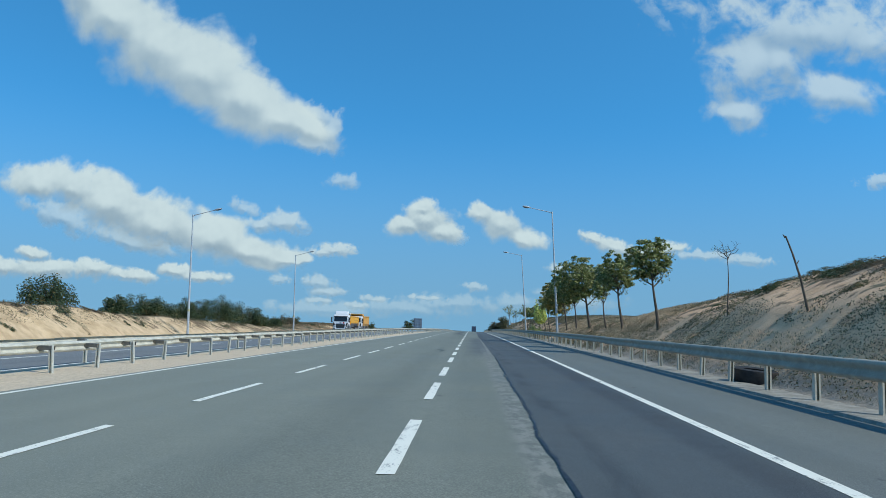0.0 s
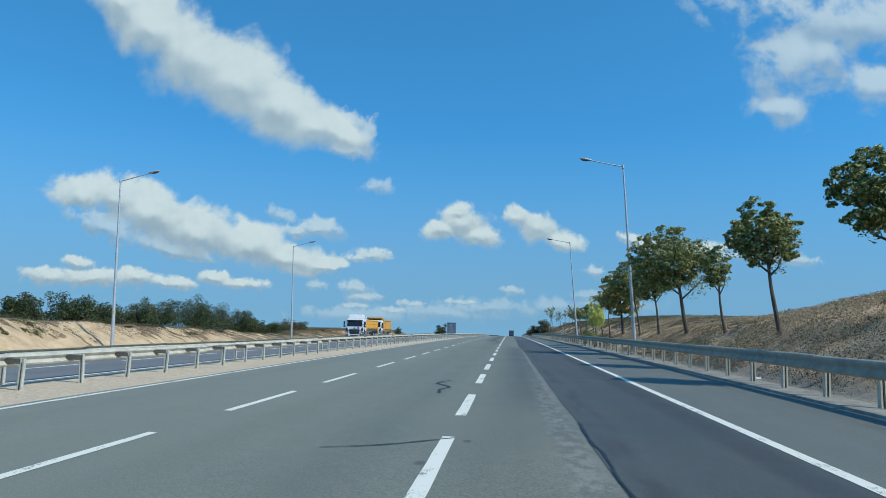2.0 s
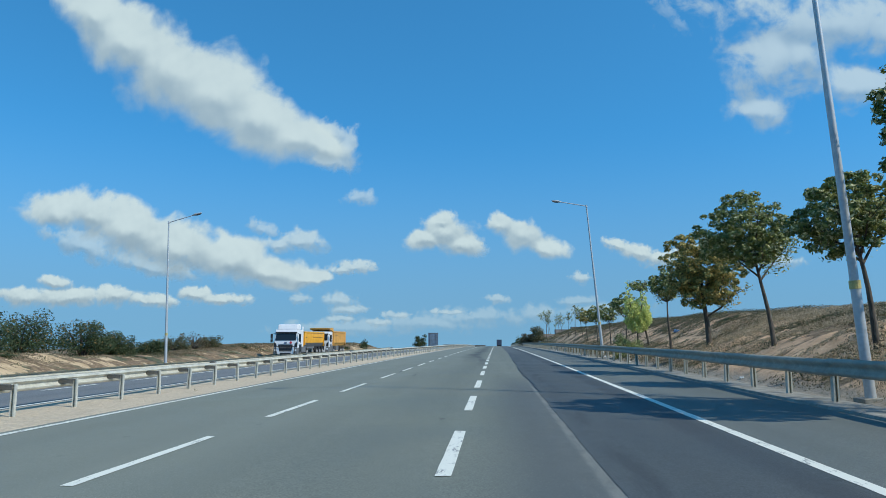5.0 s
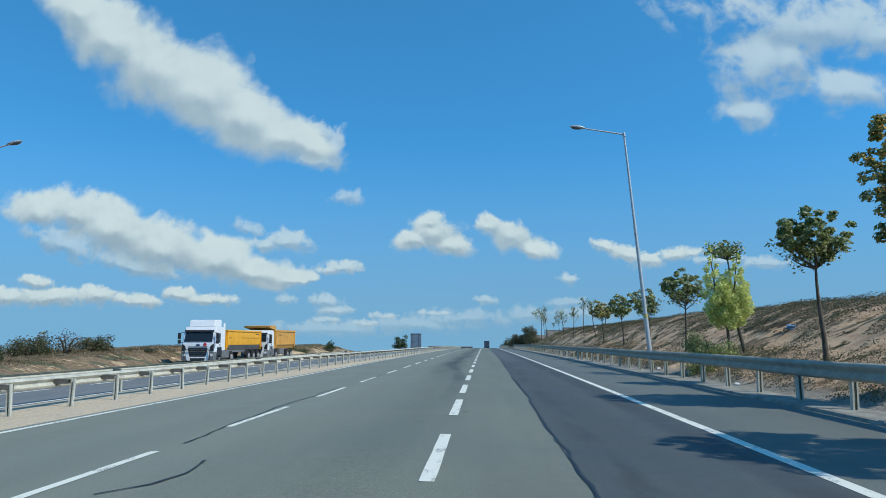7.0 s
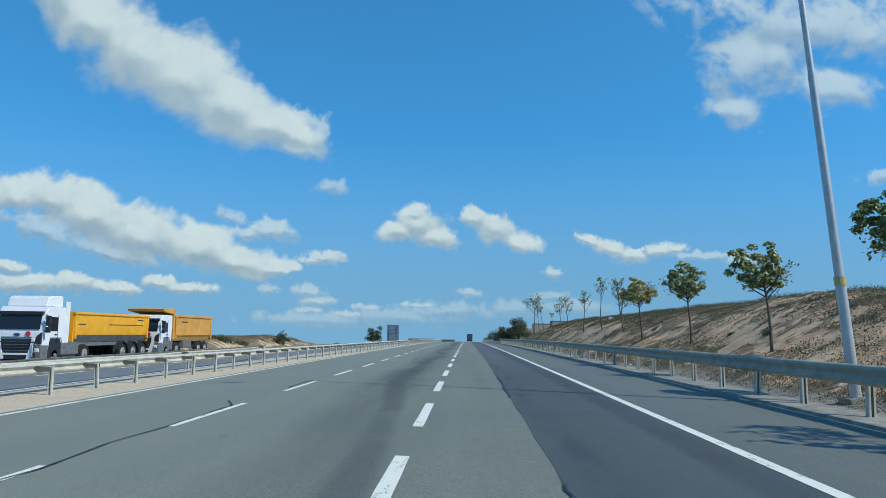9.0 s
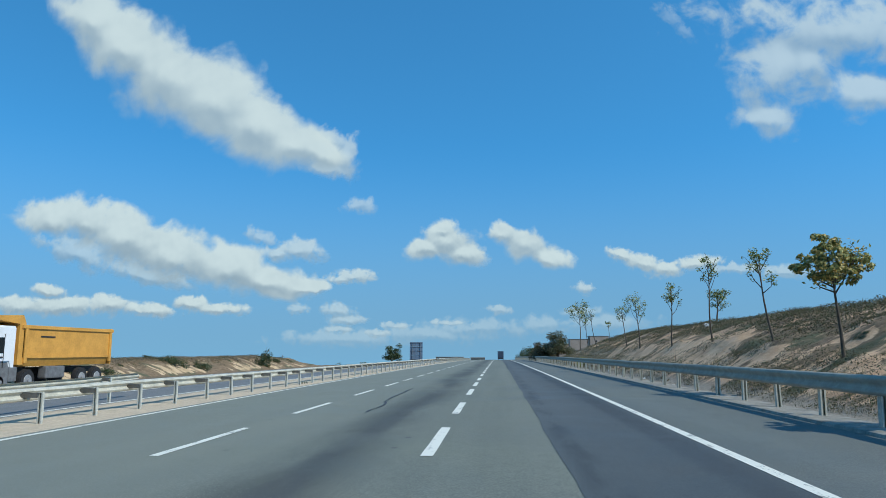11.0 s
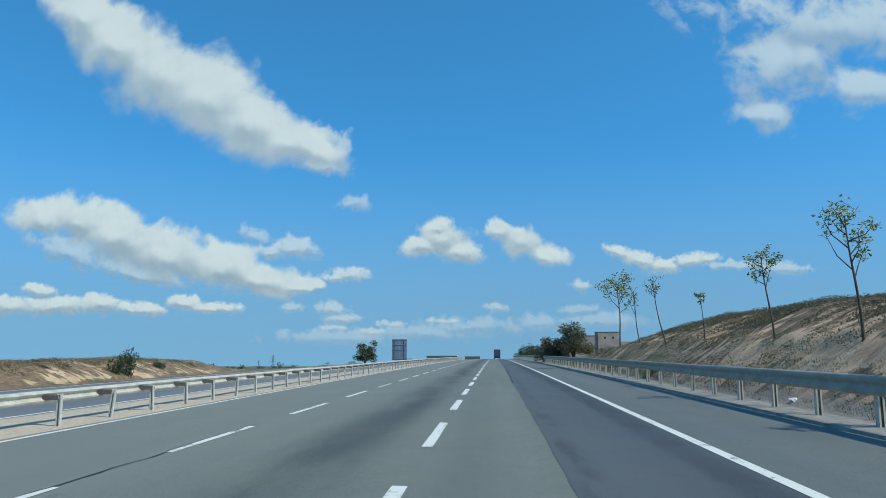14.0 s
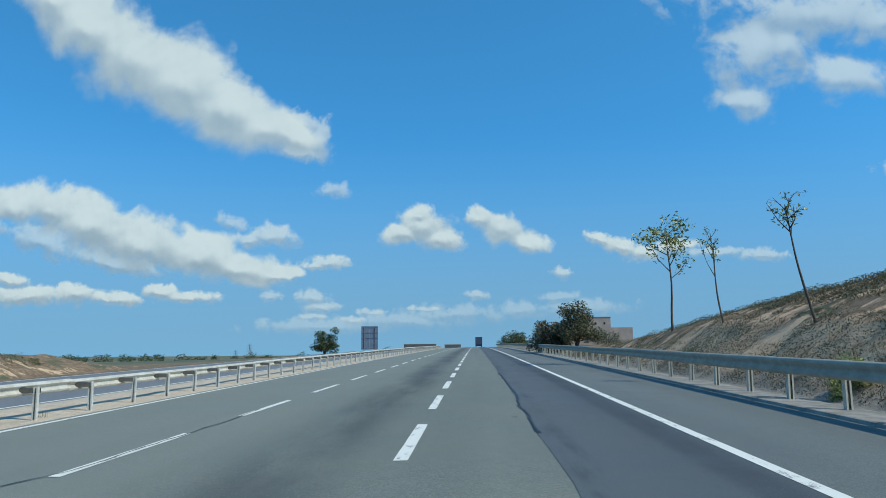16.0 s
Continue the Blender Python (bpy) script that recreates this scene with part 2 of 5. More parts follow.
def earth():
    """Sandy soil, pale on cut faces, with dry grass on the level parts."""
    n = Nodes("sandy_soil", 0.95).world_place()
    big = n.noise(0.16, 5, 0.6, warp=0.8)
    mid = n.noise(1.1, 5, 0.65)
    fine = n.noise(14, 4, 0.7)
    sand = n.mix(n.step(mid, 0.3, 0.7), (0.55, 0.335, 0.190), (0.78, 0.530, 0.325))
    sand = n.mix(n.step(big, 0.45, 0.65), sand, (0.72, 0.455, 0.265))
    sand = n.mix(n.math("MULTIPLY", n.step(fine, 0.45, 0.75), 0.30), sand, (0.30, 0.17, 0.10))
    place = n.xyz()
    yellow = n.mix(n.step(mid, 0.3, 0.7), (0.46, 0.325, 0.185), (0.66, 0.49, 0.30))
    sand = n.mix(n.math("LESS_THAN", place[0], -15.0), sand, yellow)
    streak = n.noise(1.0, 6, 0.62, n.scaled(0.42, 2.0, 0.42), 0.5)
    # dark streaks put the shade of the slope's fine ridges into the sand colour
    sand = n.mix(n.math("MULTIPLY", n.step(streak, 0.52, 0.70), 0.38), sand, (0.25, 0.145, 0.08))
    scrub = n.mix(n.step(n.noise(3.5, 5, 0.7), 0.35, 0.65), (0.13, 0.085, 0.045), (0.29, 0.20, 0.115))
    scrub = n.mix(n.step(n.noise(0.5, 3, 0.5), 0.52, 0.66), scrub, (0.095, 0.10, 0.05))
    normal = n.tree.nodes.new("ShaderNodeNewGeometry").outputs["Normal"]
    level = n.xyz(normal)[2]
    patchy = n.math("ADD", n.math("MULTIPLY", n.math("SUBTRACT", n.noise(0.55, 6, 0.68, warp=0.5), 0.5), 0.55), n.math("ADD", n.math("MULTIPLY", n.math("SUBTRACT", big, 0.5), 0.35), n.math("ADD", n.math("MULTIPLY", n.math("SUBTRACT", streak, 0.5), 0.45), n.step(place[1], 60, 110, -0.02, 0.05))))
    color = n.mix(n.step(n.math("ADD", level, patchy), 0.905, 0.955), sand, scrub)
    dust = n.mix(n.step(fine, 0.3, 0.7), (0.48, 0.385, 0.275), (0.66, 0.54, 0.385))
    dust = n.mix(n.step(mid, 0.55, 0.75), dust, (0.46, 0.37, 0.26))
    off_centre = n.math("ABSOLUTE", n.math("ADD", place[0], 0.7))
    verge = n.math("MULTIPLY", n.step(off_centre, 7.6, 8.2, 1.0, 0.0), n.step(n.math("ABSOLUTE", place[0]), 30, 40, 1.0, 0.0))
    middle = n.math("MULTIPLY", n.math("LESS_THAN", place[0], -5.0), n.math("GREATER_THAN", place[0], -12.0))
    color = n.mix(middle, color, dust)
    gravel = n.mix(n.step(fine, 0.3, 0.7), (0.22, 0.19, 0.15), (0.36, 0.32, 0.26))
    color = n.mix(n.math("MULTIPLY", n.math("SUBTRACT", 1.0, middle), verge), color, gravel)
    field = n.mix(n.step(n.noise(0.012, 3, 0.5), 0.4, 0.6), (0.07, 0.095, 0.05), (0.17, 0.15, 0.085))
    away = n.math("MAXIMUM", n.math("ABSOLUTE", place[0]), n.math("SUBTRACT", place[1], 180.0))
    color = n.mix(n.step(away, 60, 240), color, field)
    n.bump(n.math("ADD", n.math("ADD", n.math("MULTIPLY", n.noise(3.2, 5, 0.7), 0.8), n.math("MULTIPLY", streak, 1.2)), n.math("MULTIPLY", fine, 0.35)), 0.8, 0.12)
    return n.done(color)


M_EARTH = earth()


def leaf_mat(name, dark, pale, dry=(0.30, 0.20, 0.07), dry_glint_part=0.06):
    n = Nodes(name, 0.5)
    r = n.island()
    color = n.mix(r, dark, pale)
    other = n.math("FRACT", n.math("MULTIPLY", r, 37.7))
    color = n.mix(n.math("LESS_THAN", other, dry_glint_part), color, dry)
    n.bsdf.inputs["Specular IOR Level"].default_value = 0.45
    mat = n.done(color)
    clear = n.tree.nodes.new("ShaderNodeBsdfTranslucent")
    n.put(color, clear.inputs[0])
    both = n.tree.nodes.new("ShaderNodeMixShader")
    both.inputs[0].default_value = 0.3
    n.put(n.bsdf.outputs[0], both.inputs[1])
    n.put(clear.outputs[0], both.inputs[2])
    n.put(both.outputs[0], n.tree.nodes["Material Output"].inputs[0])
    return mat


# the last colour here paints sunlit glints on some leaves, not dry ones
M_LEAF = leaf_mat("dark_leaves", (0.075, 0.11, 0.028), (0.31, 0.33, 0.09), (0.62, 0.60, 0.34), 0.16)
M_LEAF_TURNING = leaf_mat("turning_leaves", (0.11, 0.13, 0.035), (0.40, 0.38, 0.12), (0.62, 0.44, 0.14), 0.30)
M_LEAF_SHRUB = leaf_mat("shrub_leaves", (0.03, 0.05, 0.02), (0.095, 0.135, 0.055))
M_LEAF_YELLOW = leaf_mat("yellow_green_leaves", (0.46, 0.54, 0.12), (0.88, 0.88, 0.36), (0.74, 0.68, 0.30), 0.14)
M_LEAF_FRESH = leaf_mat("fresh_green_leaves", (0.13, 0.18, 0.05), (0.44, 0.48, 0.19), (0.40, 0.34, 0.16), 0.1)
M_LEAF_DRY = leaf_mat("dry_brown_leaves", (0.10, 0.075, 0.04), (0.20, 0.15, 0.085), (0.05, 0.07, 0.03), 0.2)
M_GRASS = leaf_mat("dry_grass", (0.16, 0.12, 0.06), (0.36, 0.28, 0.15), (0.09, 0.12, 0.04), 0.2)
M_WEED = leaf_mat("green_weeds", (0.045, 0.058, 0.025), (0.13, 0.14, 0.065), (0.22, 0.17, 0.09), 0.25)


def bark():
    n = Nodes("bark", 0.9)
    streak = n.noise(7, 5, 0.7, n.scaled(3, 3, 0.6))
    n.bump(streak, 0.6, 0.02)
    return n.done(n.mix(n.step(streak, 0.3, 0.7), (0.045, 0.035, 0.026), (0.15, 0.12, 0.09)))


M_BARK = bark()


# ---- building helpers ----
def part(name, bm, material, parent=None, label=""):
    """Link a bmesh, or a (points, faces) pair, as one mesh object under a thing."""
    mesh = bpy.data.meshes.new(name)
    if isinstance(bm, tuple):
        mesh.from_pydata([tuple(p) for p in bm[0]], [], [tuple(q) for q in bm[1]])
    else:
        bm.to_mesh(mesh)
        bm.free()
    mesh.materials.append(material)
    ob = new(name, mesh)
    if parent:
        ob.parent = parent
    if label:
        tagged(ob, label)
    return ob


def smooth(ob, angle=40):
    ob.data.shade_smooth()
    ob.data.set_sharp_from_angle(angle=radians(angle))
    return ob


def shared(name, ob, m, parent):
    """Another object on the same mesh."""
    other = new(name, ob.data)
    other.parent = parent
    other.matrix_basis = m
    return other


def thing(name, label, category, m=Matrix(), group="", kind=""):
    return_ob = new(name)
    return_ob.matrix_basis = m
    return tagged(return_ob, label, category, group, kind)


def box(bm, x0, x1, y0, y1, z0, z1, m=Matrix(), bevel=0.0):
    made = bmesh.ops.create_cube(bm, size=1, matrix=m @ Matrix.Translation(((x0 + x1) / 2, (y0 + y1) / 2, (z0 + z1) / 2)) @ Matrix.Diagonal((x1 - x0, y1 - y0, z1 - z0, 1)))
    if bevel:
        edges = {e for v in made["verts"] for e in v.link_edges}
        bmesh.ops.bevel(bm, geom=list(edges), offset=bevel, segments=2, affect="EDGES", profile=0.6)


def rod(bm, a, b, r0, r1=None, sides=10):
    a, b = Vector(a), Vector(b)
    turn = (b - a).to_track_quat("Z", "Y").to_matrix().to_4x4()
    bmesh.ops.create_cone(bm, cap_ends=True, segments=sides, radius1=r0, radius2=r0 if r1 is None else r1, depth=(b - a).length,
                          matrix=Matrix.Translation((a + b) / 2) @ turn)


def prism(bm, outline, axis, low, high):
    """A straight body with the given outline, (u, v) points in the plane across the axis x or y."""
    def at(u, v, w):
        return (w, u, v) if axis == "x" else (u, w, v)
    rings = [[bm.verts.new(at(u, v, w)) for u, v in outline] for w in (low, high)]
    count = len(outline)
    for k in range(count):
        bm.faces.new((rings[0][k], rings[0][(k + 1) % count], rings[1][(k + 1) % count], rings[1][k]))
    bm.faces.new(rings[0][::-1])
    bm.faces.new(rings[1])
    bmesh.ops.recalc_face_normals(bm, faces=bm.faces[:])


def tube(points, faces, path, radii, sides=6):
    """Append a tapered tube to the lists."""
    start = len(points)
    for k, (p, r) in enumerate(zip(path, radii)):
        ahead = (path[min(k + 1, len(path) - 1)] - path[max(k - 1, 0)]).normalized()
        u = ahead.cross(Vector((0.3, 0.9, 0.1))).normalized()
        v = ahead.cross(u)
        for s in range(sides):
            a = 2 * math.pi * s / sides
            points.append(p + r * (math.cos(a) * u + math.sin(a) * v))
    for k in range(len(path) - 1):
        for s in range(sides):
            b, c = start + k * sides, (s + 1) % sides
            faces.append((b + s, b + c, b + sides + c, b + sides + s))


# ---- the lie of the land ----
def crest(y):
    """The road's long, gentle summit."""
    q = np.clip(np.asarray(y, float) - 70, -900, 2000)
    return -q * q / 40000


ROW_Y = (-80, 0, 15, 25, 33, 40, 46, 55, 60, 67, 73, 80, 91, 98, 106, 113, 118, 125, 138, 151, 165, 171, 180, 190, 220, 300)
ROW_Z = (2.2, 2.1, 1.95, 1.85, 1.6, 1.65, 1.5, 1.27, 1.2, 1.03, 0.9, 0.82, 0.95, 1.05, 1.0, 1.15, 1.5, 1.55, 1.65, 1.62, 1.7, 1.55, 1.0, 0.6, 0.35, 0.2)
TOP_Y = (-80, 0, 15, 25, 32, 45, 53, 61, 83, 100, 131, 159, 165, 171, 180, 190, 220, 300)
TOP_Z = (4.6, 4.2, 3.9, 3.5, 3.25, 2.4, 2.0, 2.05, 2.65, 2.85, 2.95, 3.1, 2.9, 2.4, 1.6, 1.0, 0.5, 0.3)
BANK_Y = (-80, 30, 39, 48, 60, 70, 80, 88, 97, 105, 115, 125, 140, 160, 172, 181, 187, 192, 220, 300)
BANK_Z = (1.75, 1.6, 1.5, 1.25, 0.85, 0.6, 0.35, 0.1, 0.05, 0.35, 0.6, 0.68, 0.58, 0.64, 0.68, 0.50, -0.45, -0.8, -1.6, -2.6)


def rough_noise(x, y, sx, sy, seed):
    """Smooth value noise on a plane."""
    rng = np.random.RandomState(seed)
    table = rng.rand(256, 256)
    u, v = np.asarray(x) * sx + 91.3, np.asarray(y) * sy + 57.7
    i, j = np.floor(u).astype(int), np.floor(v).astype(int)
    a, b = u - i, v - j
    a, b = a * a * (3 - 2 * a), b * b * (3 - 2 * b)
    g = lambda p, q: table[p % 256, q % 256]
    return (g(i, j) * (1 - a) + g(i + 1, j) * a) * (1 - b) + (g(i, j + 1) * (1 - a) + g(i + 1, j + 1) * a) * b - 0.5


def land(x, y):
    """The ground's height."""
    x, y = np.asarray(x, float), np.asarray(y, float)
    row, top, bank = np.interp(y, ROW_Y, ROW_Z), np.interp(y, TOP_Y, TOP_Z), np.interp(y, BANK_Y, BANK_Z)
    wob = 0.5 * rough_noise(x * 0, y, 1, 0.22, 3)
    z = np.where(x < 6.7, -0.02, 0.0)
    z = np.where(x > 6.7, row * 1.02 * np.clip((x - 6.7) / 2.5, 0, 1) ** 1.15, z)
    up = np.clip((x + wob - 9.2) / 4.0, 0, 1)
    z = np.where(x > 9.2, row * 1.02 + (top - row * 1.02) * (0.4 * np.sin(up * math.pi / 2) + 0.6 * up), z)
    z = np.where(x > 13.0, z + 0.03 * np.clip(x - 13, 0, 30), z)
    z = np.where(x < -7.0, -0.15, z)
    z = np.where(x < -9.9, np.interp(x, (-23, -15, -10), (-0.5, -0.38, -0.24)), z)
    z = np.where(x < -23.1, -0.5 + (bank + 0.5) * np.clip((-23.1 - x + wob) / 2.8, 0, 1) ** 0.8, z)
    z = np.where(x < -26.5, z - 0.02 * np.clip(-26.5 - x, 0, 200), z)
    inside = ((x > -21.9) & (x < -10.0)) | ((x > -7.3) & (x < 5.75))
    slope = ((x > 7.2) & (x < 14)) | ((x < -23.0) & (x > -27))
    skew = y + 0.35 * x
    gully = np.abs(rough_noise(x, skew, 0.12, 0.42, 11)) * 0.9 + np.abs(rough_noise(x, skew, 0.2, 1.1, 12)) * 0.9 + np.abs(rough_noise(x, skew, 0.45, 2.3, 13)) * 0.45 - 0.45
    z = z - np.where(slope, 0.17 * gully * np.clip(np.abs(z), 0.1, 1), 0)
    off = 0.22 * rough_noise(x, y, 0.5, 0.5, 5) + 0.12 * rough_noise(x, y, 1.7, 1.7, 6)
    wild = (x > 7.2) | (x < -23.0)
    z = z + np.where(wild, off * np.clip((np.abs(x) - 6.9) / 1.5, 0, 1), 0.08 * off)
    z = np.where(inside, np.where(x > -8, -0.22, np.interp(x, (-23, -15, -10), (-0.6, -0.48, -0.34))), z)
    return z + crest(y)


def sheet(xs, ys, height):
    gx, gy = np.meshgrid(xs, ys)
    gz = height(gx, gy)
    points = np.stack([gx, gy, gz], -1).reshape(-1, 3)
    w = len(xs)
    k = (np.arange(len(ys) - 1)[:, None] * w + np.arange(w - 1)[None]).ravel()
    faces = np.stack([k, k + 1, k + w + 1, k + w], 1)
    return points.tolist(), faces.tolist()


far = np.array([60, 90, 140, 220, 350, 600, 1000, 1800, 3000, 4600.0])
land_x = np.unique(np.concatenate([-far, np.arange(-50, -30, 2.0), np.arange(-30, -21.5, 0.35), np.arange(-21.5, -10, 2.3), np.arange(-10.4, -6.8, 0.3),
                                   np.arange(-6.8, 5.6, 2.5), np.arange(5.6, 15, 0.3), np.arange(15, 50, 1.6), far]))
land_y = np.unique(np.concatenate([-far - 40, np.arange(-60, 0, 0.6), np.arange(0, 185, 0.22), np.arange(185, 200, 0.6), np.arange(200, 320, 3.0), np.arange(320, 1000, 25.0), np.array([1100, 1200, 1400, 1600, 1900, 2100, 2600, 3300, 4600.0])]))
ground = tagged(part("ground", sheet(land_x, land_y, land), M_EARTH), "sandy soil ground with dry grass and cut banks beside the road", "ground", kind="structure")
ground.data.shade_smooth()


# ---- carriageways ----
def deck(x, y):
    """The near carriageway's surface: falls a little towards the median."""
    return crest(y) + np.interp(x, (-8, -7.1, -3.82, -0.63, 6), (-0.14, -0.12, -0.03, 0.0, 0.0))


road_y = np.concatenate([np.arange(-60, 330, 3.0), np.arange(330, 960, 15.0)])
road = tagged(part("road", sheet(np.array([-7.35, -7.1, -5.5, -3.82, -2.2, -0.63, 0.2, 1.5]), road_y, deck), M_ROAD), "worn grey asphalt carriageway with three marked lanes", "road", kind="structure")


def wavy_edge(y):
    line = np.interp(y, (-6, 5.1, 7, 9, 13.7, 22.9, 26, 58, 64, 66.9, 69.3, 73.6, 82.7, 90.5, 97, 148.4, 165), (0.84, 0.80, 0.76, 0.79, 0.84, 0.88, 0.90, 0.82, 0.78, 0.73, 0.75, 0.82, 0.80, 0.86, 0.88, 0.96, 1.02))
    return line + 0.05 * rough_noise(y * 0, y, 1, 0.6, 21) + 0.03 * rough_noise(y * 0, y, 1, 2.3, 22)


def strip(left, right, ys, lift):
    """A band of road surface between two edges, each a number or a function of y."""
    points, faces = [], []
    for k, y in enumerate(ys):
        for edge in (left, right):
            x = float(edge(np.array(y))) if callable(edge) else edge
            points.append((x, y, float(deck(x, y)) + lift))
        if k:
            b = 2 * k
            faces.append((b - 2, b - 1, b + 1, b))
    return points, faces


patch_y = np.concatenate([np.arange(-60, 200, 0.6), np.arange(200, 330, 3.0), np.arange(330, 960, 15.0)])
part("road_base", strip(1.5, 5.56, road_y, 0.0), M_SHOULDER, road, "paler asphalt of the hard shoulder")
part("resurfaced_strip", strip(wavy_edge, 2.86, patch_y, 0.004), M_PATCH, road, "darker resurfaced asphalt strip with a ragged edge")

part("edge_line", strip(2.84, 2.99, road_y, 0.008), M_PAINT, road, "white painted edge line")
part("edge_line", strip(-7.17, -7.03, road_y, 0.006), M_PAINT, road, "white painted edge line beside the median")


def dash_mesh(half, length, seed):
    rng = random.Random(seed)
    pts = []
    for y in (0.0, -0.5, -1.0, -1.5, -2.0, -2.5, -length):
        for x in (-half, half):
            pts.append((x + rng.uniform(-0.004, 0.004), y + rng.uniform(-0.02, 0.02), 0))
    return pts, [(2 * k + 2, 2 * k + 3, 2 * k + 1, 2 * k) for k in range(6)]


dash_kinds = [part("lane_dash", dash_mesh(half, 3.05, k), M_PAINT, road, "worn white lane dash") for k, half in enumerate((0.074, 0.070, 0.060, 0.052))]


laid = set()


def lay_dash(kind, x, y):
    slope = float(crest(y) - crest(y - 3)) / 3
    tilt = Matrix.Rotation(math.atan(slope), 4, "X")
    m = Matrix.Translation((x, y, float(deck(x, y)) + 0.006)) @ tilt
    if kind in laid:
        shared("lane_dash", dash_kinds[kind], m, road)
    else:
        dash_kinds[kind].matrix_basis = m
        laid.add(kind)


# far ends of the dashes, unevenly spaced as painted
RIGHT_DASHES = [8.53, 13.9, 18.85, 24.45, 29.35, 34.95, 40.1, 45.5, 51.1, 56.8, 62.4, 68.4, 73.75, 78.6, 83.85, 89.1, 94.75, 100.2, 105.8, 111.35, 117.4, 122.6, 127.6, 133.25, 138.9, 144.1]
LEFT_DASHES = [7.4, 12.75, 18.45, 24.1, 29.15, 34.15, 40.05, 45.4, 50.6, 55.9, 61.3, 67.0, 72.3, 77.75, 83.15, 88.9, 94.6, 100.1, 105.7, 111.35, 117.2, 122.7, 127.5, 132.8, 138.1, 143.4]
for row, x in ((RIGHT_DASHES, -0.63), (LEFT_DASHES, -3.82)):
    ends = [row[0] - 5.27 * k for k in range(1, 13)] + row + [row[-1] + 5.27 * k for k in range(1, 36)]
    for k, y in enumerate(ends):
        lay_dash(k % 2 if x > -1 else (3 if 60 < y < 98 else 2), x, y)


# ---- gutter and opposite carriageway ----
def ribbon(xs, zs, ys, side_slope=0.0):
    """A band with the given cross profile that follows the summit."""
    return sheet(np.array(xs), ys, lambda x, y: np.interp(x, xs, zs) + crest(y))


tagged(part("kerb", ribbon((5.53, 5.57, 5.61, 6.42, 6.46), (-0.03, 0.05, 0.06, 0.05, -0.06), road_y), M_CONCRETE), "dusty concrete gutter strip under the guardrail", "kerb", kind="structure")
opposite = tagged(part("road", ribbon((-21.8, -15, -10.2), (-0.50, -0.36, -0.24), road_y), M_OPPOSITE), "grey asphalt opposite carriageway beyond the median", "road", kind="structure")
for x0, x1 in ((-10.75, -10.62), (-21.3, -21.16)):
    z0 = float(np.interp(x0, (-21.8, -15, -10.2), (-0.50, -0.36, -0.24))) + 0.008
    part("edge_line", ribbon((x0, x1), (z0, z0), road_y), M_PAINT, opposite, "white painted edge line")
far_dash = None
for lane, x in enumerate((-14.0, -17.5)):
    for k in range(-8, 60):
        y = 2.0 + 5.27 * k + lane
        z = float(np.interp(x, (-21.8, -15, -10.2), (-0.50, -0.36, -0.24))) + float(crest(y)) + 0.009
        m = Matrix.Translation((x, y, z)) @ Matrix.Rotation(math.atan(float(crest(y) - crest(y - 3)) / 3), 4, "X")
        if far_dash is None:
            far_dash = part("lane_dash", dash_mesh(0.075, 3.0, 5), M_PAINT, opposite)
            far_dash.matrix_basis = m
        else:
            shared("lane_dash", far_dash, m, opposite)

# ---- guardrails ----
M_POST = plain("weathered_post_steel", (0.60, 0.60, 0.53), 0.55, 0.1, 0.2, 3)
# same steel as the posts, darkened to paint in the shade on the spacers
M_ARM = plain("shaded_bracket_steel", (0.13, 0.125, 0.11), 0.6, 0.2, 0.2, 3)
W_BEAM = ((-0.012, -0.155), (0.02, -0.152), (0.062, -0.125), (0.076, -0.085), (0.020, -0.03), (0.012, 0.0), (0.020, 0.03), (0.076, 0.085), (0.062, 0.125), (0.02, 0.152), (-0.012, 0.155))


def beam_mesh(length, face):
    """One length of W beam along y; face is the side its waves point to."""
    bm = bmesh.new()
    outer = [(face * u, v) for u, v in W_BEAM]
    inner = [(face * (u - 0.006), v) for u, v in reversed(W_BEAM)]
    prism(bm, outer + inner, "y", 0.0, length + 0.10)
    return bm


def post_mesh(depth, wide, height):
    """A rolled C post with its open, lipped side facing back along the road."""
    bm = bmesh.new()
    w, t, e, lip = wide / 2, 0.006, depth / 2, 0.3 * wide
    outline = [(-w, -e), (-w + lip, -e), (-w + lip, -e + t), (-w + t, -e + t), (-w + t, e - t), (w - t, e - t), (w - t, -e + t), (w - lip, -e + t), (w - lip, -e), (w, -e), (w, e), (-w, e)]
    rings = [[bm.verts.new((u, v, z)) for u, v in outline] for z in (-0.35, height)]
    for k in range(len(outline)):
        j = (k + 1) % len(outline)
        bm.faces.new((rings[0][k], rings[0][j], rings[1][j], rings[1][k]))
    bm.faces.new(rings[1])
    bmesh.ops.recalc_face_normals(bm, faces=bm.faces[:])
    return bm


def spacer_mesh(x0, x1):
    bm = bmesh.new()
    outline = [(-0.07, 0.045), (0.07, 0.045), (0.07, -0.045), (0.06, -0.045), (0.06, 0.035), (-0.06, 0.035), (-0.06, -0.045), (-0.07, -0.045)]
    prism(bm, outline, "x", x0, x1)
    return bm


def along(line, y0, y1):
    """The pose of a piece that begins at y0 and points at y1 on a line (x, z) of y."""
    a, b = Vector((line(y0)[0], y0, line(y0)[1])), Vector((line(y1)[0], y1, line(y1)[1]))
    d = (b - a).normalized()
    side = d.cross(Vector((0, 0, 1))).normalized()
    m = Matrix((side, d, side.cross(d))).transposed().to_4x4()
    return Matrix.Translation(a) @ m


